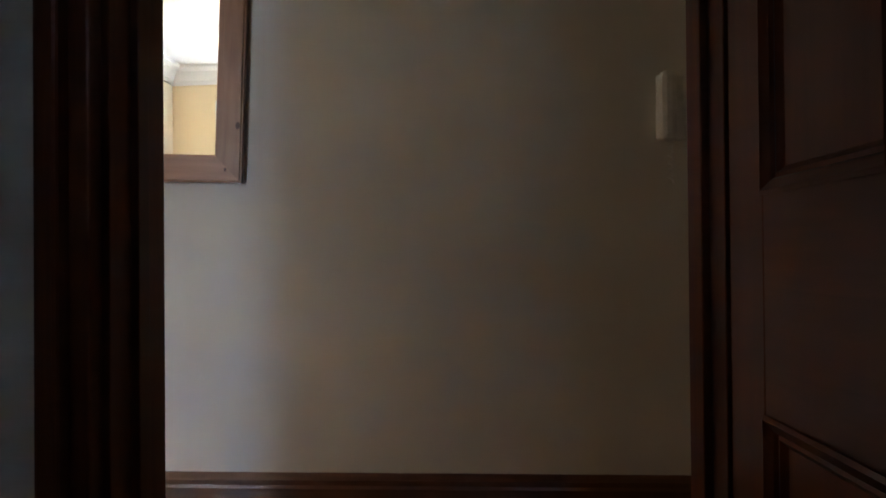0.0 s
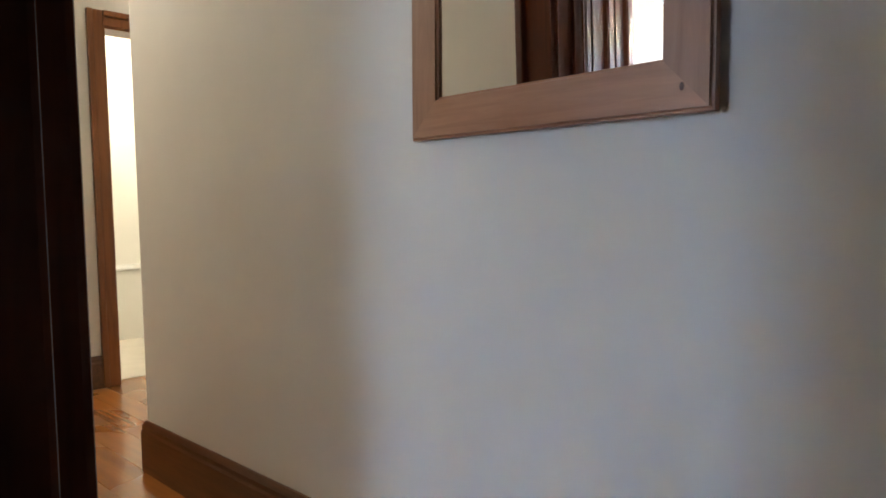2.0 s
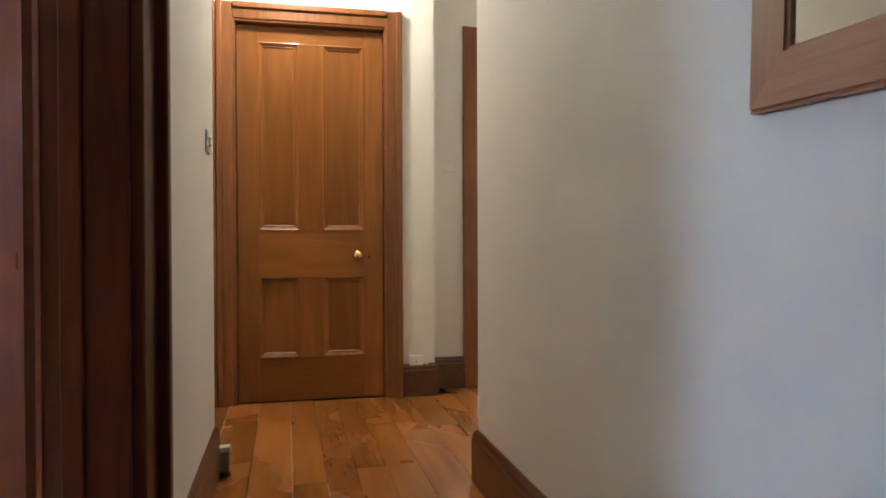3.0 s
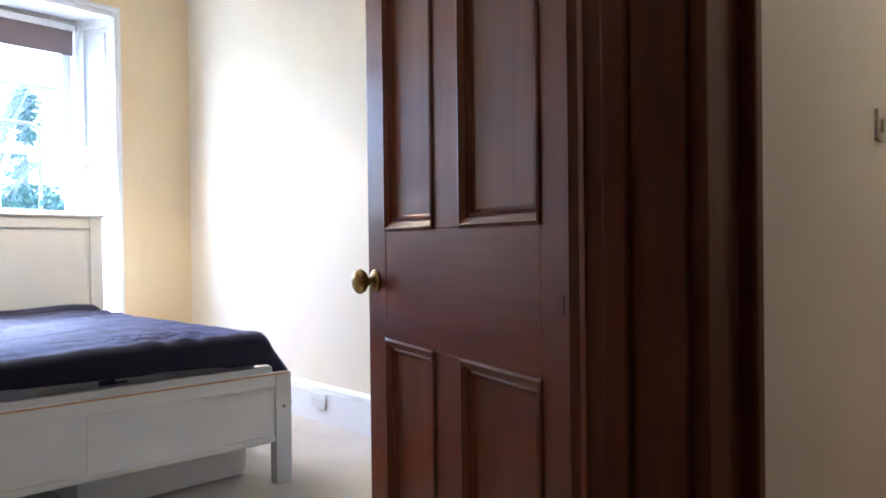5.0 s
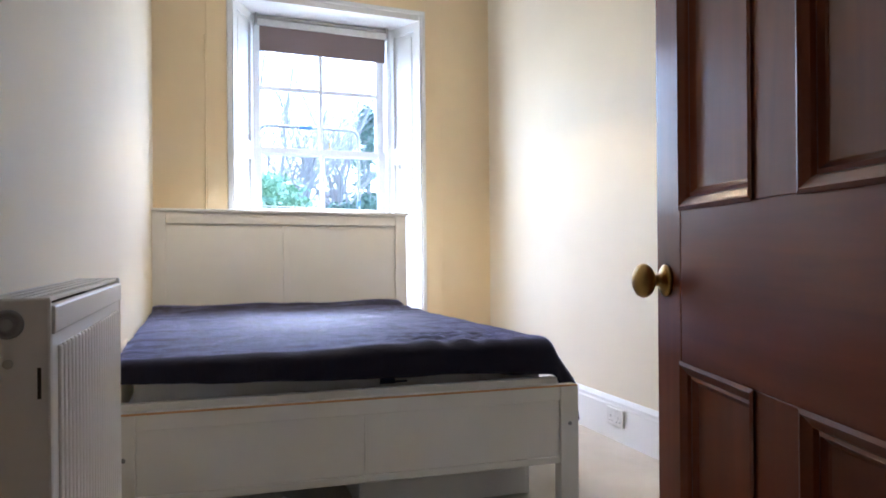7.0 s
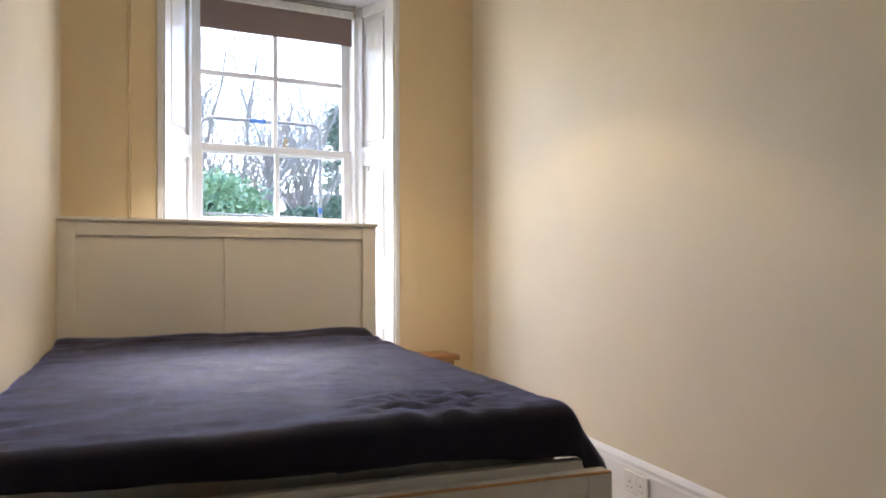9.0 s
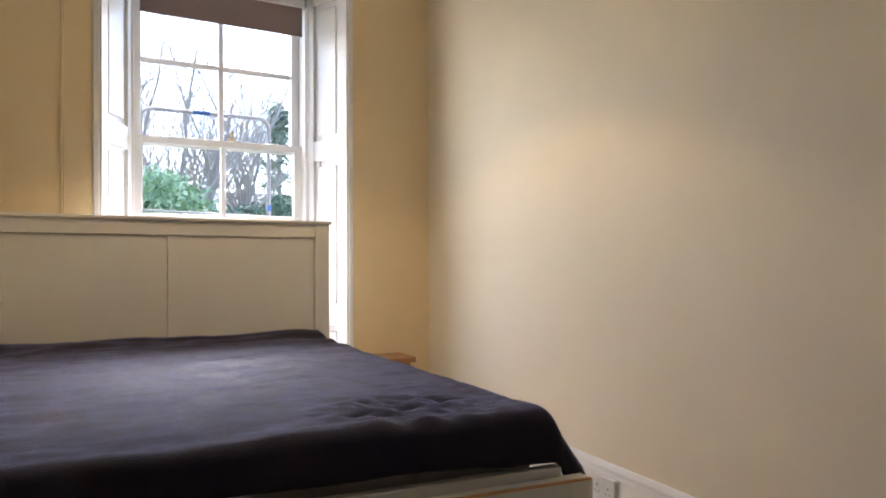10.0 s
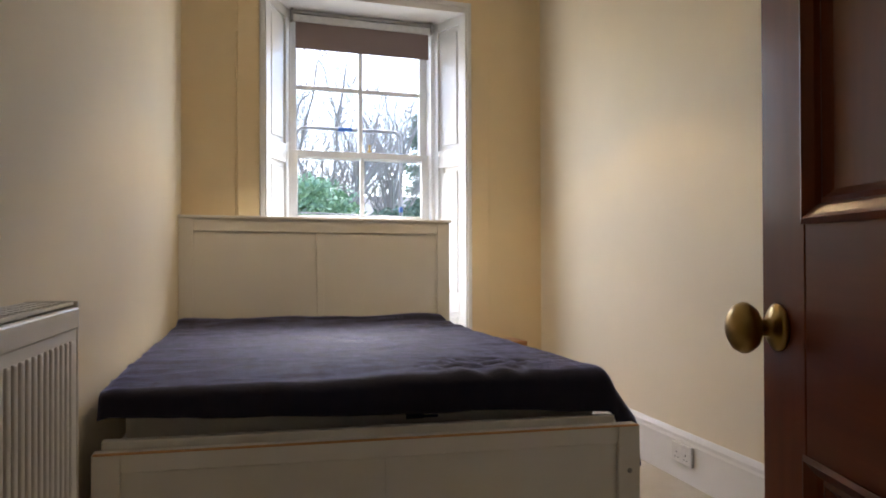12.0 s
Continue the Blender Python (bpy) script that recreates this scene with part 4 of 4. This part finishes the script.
# local y is mirrored by the turn, so the room side is negative
boxpart("back_panel", (0.02, RL - 0.02, -0.016, -0.004, RB + 0.01, RT - 0.01), RAD, rd, 0.004)
bm = bmesh.new()
box(bm, 0.012, RL - 0.012, -RD + 0.001, -RD + 0.012, RB, RT - 0.012, 0.004)
part("front_panel", bm, RAD, rd, "fluted front panel")
nf = 22
for i in range(nf):
    x = 0.06 + (RL - 0.12) * i / (nf - 1)
    boxpart("flute", (x - 0.009, x + 0.009, -RD - 0.004, -RD + 0.004, RB + 0.05, RT - 0.075), RAD, rd, 0.004)
boxpart("top_edge", (0.012, RL - 0.012, -RD - 0.004, -RD + 0.004, RT - 0.055, RT - 0.012), RAD, rd, 0.004)
for i, x in enumerate((0.0, RL - 0.010)):
    boxpart("end_panel", (x, x + 0.010, -RD, -0.002, RB + 0.01, RT), RAD, rd, 0.004)
bm = bmesh.new()
for i in range(25):
    x = 0.022 + (RL - 0.044) * i / 24
    box(bm, x - 0.0065, x + 0.0065, -RD + 0.012, -0.006, RT - 0.008, RT - 0.002)
for y in (-0.008, -0.029, -0.049, -0.068, -RD + 0.011):
    box(bm, 0.012, RL - 0.012, y - 0.0035, y + 0.0035, RT - 0.008, RT - 0.0015)
part("top_grille", bm, RAD, rd, "slotted top grille")
# darkened block, so the grille holes look shaded within
boxpart("convector", (0.03, RL - 0.03, -0.082, -0.018, RB + 0.03, RT - 0.03), M["convector_shade"], rd, 0.004)
END = Matrix.Rotation(radians(-90), 4, 'Y')
bm = bmesh.new()
lathe(bm, [(0.021, 0.0), (0.021, 0.004), (0.015, 0.005), (0.014, 0.002), (0.010, 0.002), (0.010, 0.010), (0.002, 0.011)], Matrix.Translation((0.0, -0.05, RT - 0.037)) @ END, 24)
part("end_cap", bm, M["grey_cap"], rd, "grey round plug", True)
bm = bmesh.new()
lathe(bm, [(0.0085, 0.009), (0.0085, 0.0125), (0.006, 0.0135), (0.001, 0.0135)], Matrix.Translation((0.0, -0.05, RT - 0.037)) @ END, 20)
part("plug_centre", bm, M["plug_grey"], rd, "worn grey plug centre", True)
bm = bmesh.new()
lathe(bm, [(0.007, 0.0), (0.007, 0.003), (0.003, 0.004)], Matrix.Translation((0.0, -0.05, RT - 0.093)) @ END, 14)
part("vent_screw", bm, M["plug_grey"], rd, "small air vent screw", True)
for y in (-0.009, -0.089):
    boxpart("slot", (-0.0006, 0.002, y - 0.0025, y + 0.0025, RT - 0.145, RT - 0.100), M["dark_gap"], rd, 0)
for x in (0.25, RL - 0.3):
    boxpart("wall_bracket", (x, x + 0.03, -0.004, 0.032, RB + 0.08, RT - 0.1), M["steel"], rd, 0.002)
for x in (0.05, RL - 0.05):
    bm = bmesh.new()
    tube(bm, [(x, -0.05, RB + 0.01), (x, -0.05, 0.0)], 0.0075, 8)
    part("pipe", bm, M["radiator"], rd)

wall_turn = math.degrees(math.atan2(RW1 - RW0, WX))
# local x runs towards the door here, local -y into the room
socket("bedroom_socket", pose(-2.69, ry(-2.69) - 0.024, 0.08, 0, 0, wall_turn + 180), "white double socket set on the white skirting")
bm = bmesh.new()
tube(bm, [(WX + 0.005, 1.538, 2.3), (WX + 0.005, 1.542, 2.0), (WX + 0.005, 1.538, 1.2), (WX + 0.005, 1.538, 0.3)], 0.005, 6)
tagged(link("wall_cable", bm, M["wall_lamplit_tone"], True), "painted-over cable down the window wall", "cable")

# ---- outdoors ----
bm = bmesh.new()
box(bm, -800, -4.9, -800, 800, -1.3, -1.2)
structure("ground", bm, M["grass"], "dull winter lawn reaching the distance")


def bare_tree(name, place, height, seed, label):
    rng = random.Random(seed)
    t = thing(name, pose(*place), label, "tree", "bare garden trees")
    trunk, twigs = bmesh.new(), bmesh.new()

    def grow(start, d, length, r, depth):
        pts, radii, p = [start], [r], start.copy()
        n = 4
        for k in range(n):
            d = (d + Vector((rng.uniform(-1, 1), rng.uniform(-1, 1), rng.uniform(-0.5, 1.0))) * 0.16).normalized()
            p = p + d * length / n
            pts.append(p.copy())
            radii.append(r * (1 - 0.45 * (k + 1) / n))
        tube(trunk if depth == 0 else twigs, pts, radii, 7 if depth < 2 else 4)
        if depth < 4:
            for _ in range((8, 6, 5, 4)[depth]):
                k = rng.randint(1 if depth else 2, n)
                nd = (d * 0.8 + Vector((rng.uniform(-1, 1), rng.uniform(-1, 1), rng.uniform(-0.1, 0.9))) * 0.75).normalized()
                grow(pts[k], nd, length * rng.uniform(0.5, 0.75), radii[k] * 0.6, depth + 1)

    grow(Vector((0, 0, 0)), Vector((0, 0, 1)), height * 0.30, height * 0.0085, 0)
    part("trunk", trunk, M["bark"], t)
    part("crown", twigs, M["bark"], t, "bare twigs and limbs")
    return t


def leafy(bm, rng, centre, radius, count, size, squash=0.8):
    for _ in range(count):
        v = Vector((rng.gauss(0, 1), rng.gauss(0, 1), rng.gauss(0, 1))).normalized() * radius * rng.uniform(0.55, 1.05)
        c = Vector(centre) + Vector((v.x, v.y, v.z * squash))
        a = Vector((rng.uniform(-1, 1), rng.uniform(-1, 1), rng.uniform(-1, 1))).normalized()
        b = a.orthogonal().normalized()
        s = size * rng.uniform(0.6, 1.4)
        q = [bm.verts.new(c + a * s * k + b * s * 0.45 * h) for k, h in ((-1, 0), (0, -1), (1, 0), (0, 1))]
        bm.faces.new(q)


def bush(name, place, clumps, size, seed, mat, label):
    rng = random.Random(seed)
    t = thing(name, pose(*place), label, "bush", "garden bushes")
    stem, crown = bmesh.new(), bmesh.new()
    for (x, y, z, r) in clumps:
        tube(stem, [(x * 0.2, y * 0.2, 0), (x * 0.6, y * 0.6, z * 0.6), (x, y, z)], [0.05, 0.035, 0.015], 5)
        leafy(crown, rng, (x, y, z), r, int(2600 * r * r), size)
    part("stem", stem, M["bark"], t)
    part("crown", crown, mat, t)
    return t


def clump_row(rng, n, width, h0, h1, r0, r1):
    return [(rng.uniform(-0.6, 0.6), -width / 2 + width * i / (n - 1) + rng.uniform(-0.2, 0.2), rng.uniform(h0, h1), rng.uniform(r0, r1)) for i in range(n)]


rb = random.Random(5)
G = -1.2
bush("garden_bush", (-11.5, 2.35, G), [(x, y, z, r) for z0 in (0.8, 1.6, 2.4, 3.0) for x, y, z, r in clump_row(rb, 5, 2.6 - 0.4 * z0, z0 - 0.2, z0 + 0.2, 0.55, 0.8)], 0.055, 1, M["leaf"], "broad light green evergreen garden bush")
bush("garden_bush", (-14.5, 5.2, G), [(x, y, z, r) for z0 in (0.7, 1.6) for x, y, z, r in clump_row(rb, 5, 4.2, z0 - 0.2, z0 + 0.5, 0.5, 0.8)], 0.06, 2, M["leaf"], "low mixed garden shrubbery behind the bush")
bush("garden_bush", (-17.0, 9.5, G), [(x, y, z, r) for z0 in (0.8, 1.8, 2.6) for x, y, z, r in clump_row(rb, 7, 8.0, z0 - 0.2, z0 + 0.4, 0.6, 0.9)], 0.08, 3, M["conifer"], "dark green garden hedge")
bush("garden_bush", (-18.0, 1.0, G), [(x, y, z, r) for z0 in (0.8, 1.8) for x, y, z, r in clump_row(rb, 7, 8.0, z0 - 0.2, z0 + 0.4, 0.6, 0.9)], 0.08, 4, M["conifer"], "dark green hedge at the back of the garden")


def conifer(name, place, height, seed, label):
    rng = random.Random(seed)
    t = thing(name, pose(*place), label, "tree", "conifers")
    trunk, crown = bmesh.new(), bmesh.new()
    tube(trunk, [(0, 0, 0), (0.05, 0, height * 0.5), (0, 0.03, height)], [0.16, 0.1, 0.015], 7)
    part("trunk", trunk, M["bark"], t)
    for _ in range(130):
        h = height * (0.08 + 0.9 * rng.random() ** 0.9)
        reach = (1.0 - h / height) * height * 0.26 * rng.uniform(0.6, 1.2) + 0.12
        a = rng.uniform(0, 2 * math.pi)
        d = Vector((math.cos(a), math.sin(a), rng.uniform(-0.25, 0.15)))
        for k in range(46):
            f = rng.random() ** 0.7
            c = Vector((0, 0, h)) + d * reach * f + Vector((rng.gauss(0, 1), rng.gauss(0, 1), rng.gauss(0, 0.7))) * (0.05 + 0.10 * f)
            w = (d + Vector((rng.uniform(-1, 1), rng.uniform(-1, 1), rng.uniform(-1, 0.4))) * 0.8).normalized()
            o = w.orthogonal().normalized()
            s = rng.uniform(0.06, 0.14)
            crown.faces.new([crown.verts.new(c + w * s * p + o * s * 0.28 * q) for p, q in ((-1, 0), (0, -1), (1, 0), (0, 1))])
    part("crown", crown, M["conifer"], t, "drooping green needle sprays")
    return t


conifer("conifer_tree", (-22.0, 8.2, G), 7.0, 9, "tall dark conifer with drooping sprays in the garden")
bare_tree("bare_tree", (-15.0, 4.1, G), 12.8, 11, "leafless garden tree with many thin upright branches")
bare_tree("bare_tree", (-17.0, 6.0, G), 13.5, 12, "leafless garden tree spreading thin branches")
bare_tree("bare_tree", (-16.0, 2.9, G), 13.0, 17, "leafless garden tree with a dense fan of twigs")
bare_tree("bare_tree", (-21.0, 4.8, G), 14.0, 13, "leafless tree farther back in the garden")
hs = thing("garden_house", pose(-42, 13.0, G), "distant grey stone house with a slate roof", "house")
boxpart("wall", (-4, 4, -5, 5, 0, 3.6), M["stone"], hs, 0.02)
bm = bmesh.new()
prism(bm, [(-4.3, -5.3), (4.3, -5.3), (4.3, 5.3), (-4.3, 5.3)], 3.6, 3.7)
vs = [bm.verts.new(p) for p in ((-4.3, -5.3, 3.7), (4.3, -5.3, 3.7), (4.3, 5.3, 3.7), (-4.3, 5.3, 3.7), (0, -5.3, 5.8), (0, 5.3, 5.8))]
for q in ((0, 1, 4), (1, 2, 5, 4), (2, 3, 5), (3, 0, 4, 5)):
    bm.faces.new([vs[i] for i in q])
part("roof", bm, M["slate"], hs)
for y in (-2.8, 0.0, 2.8):
    w = boxpart("window", (3.98, 4.03, y - 0.5, y + 0.5, 1.0, 2.4), M["white_gloss"], hs, 0.01)
    boxpart("pane", (4.0, 4.045, y - 0.42, y + 0.42, 1.08, 2.32), M["dark_gap"], w, 0)

# ---- hall floorboards ----
bm = bmesh.new()
box(bm, 0.08, 3.0, -1.9, D3Y + 0.14, -0.12, -0.012)
box(bm, -1.2, 0.08, 3.1, FY + 0.03, -0.12, -0.012)
sill = bmesh.new()
for a, b in ((D1A, D1B), (D2A, D2B)):
    box(sill, 0.002, 0.083, a + 0.004, b - 0.004, -0.06, 0.004, 0.003)
structure("threshold", sill, M["trim"], "dark wooden door threshold")
hall_floor = structure("floor_hall", bm, M["subfloor"], "varnished orange pine floorboards with pale joints")
rf = random.Random(21)
xs = [-1.2]
while xs[-1] < 3.0:
    xs.append(min(3.0, xs[-1] + rf.choice((0.125, 0.135, 0.14, 0.15, 0.17))))
for x0, x1 in zip(xs, xs[1:]):
    lo = 3.1 if x0 < 0.0 else -1.9
    hi = D3Y + 0.13 if x0 > 1.3 else FY + 0.02
    y = lo
    while y < hi - 0.01:
        y1 = min(hi, y + rf.uniform(0.9, 2.6))
        if hi - y1 < 0.4:
            y1 = hi
        b = bmesh.new()
        dz = rf.uniform(-0.0012, 0.0)
        g = rf.choice((0.0008, 0.001, 0.001, 0.0012, 0.0021))
        if max(x0, 0.085 if lo < 3 else -9) < x1 - 0.02:
            box(b, max(x0, 0.085 if lo < 3 else -9) + g, x1 - g, y + 0.0015, y1 - 0.0015, -0.012, dz)
            part("floorboard", b, M["floor_wood"], hall_floor)
            if g > 0.002:
                fb = bmesh.new()
                box(fb, x1 - g, x1 + 0.001, y + 0.0015, y1 - 0.0015, -0.012, dz - 0.0006)
                part("joint_filler", fb, M["filler"], hall_floor, "pale filler in a board joint")
        else:
            b.free()
        y = y1
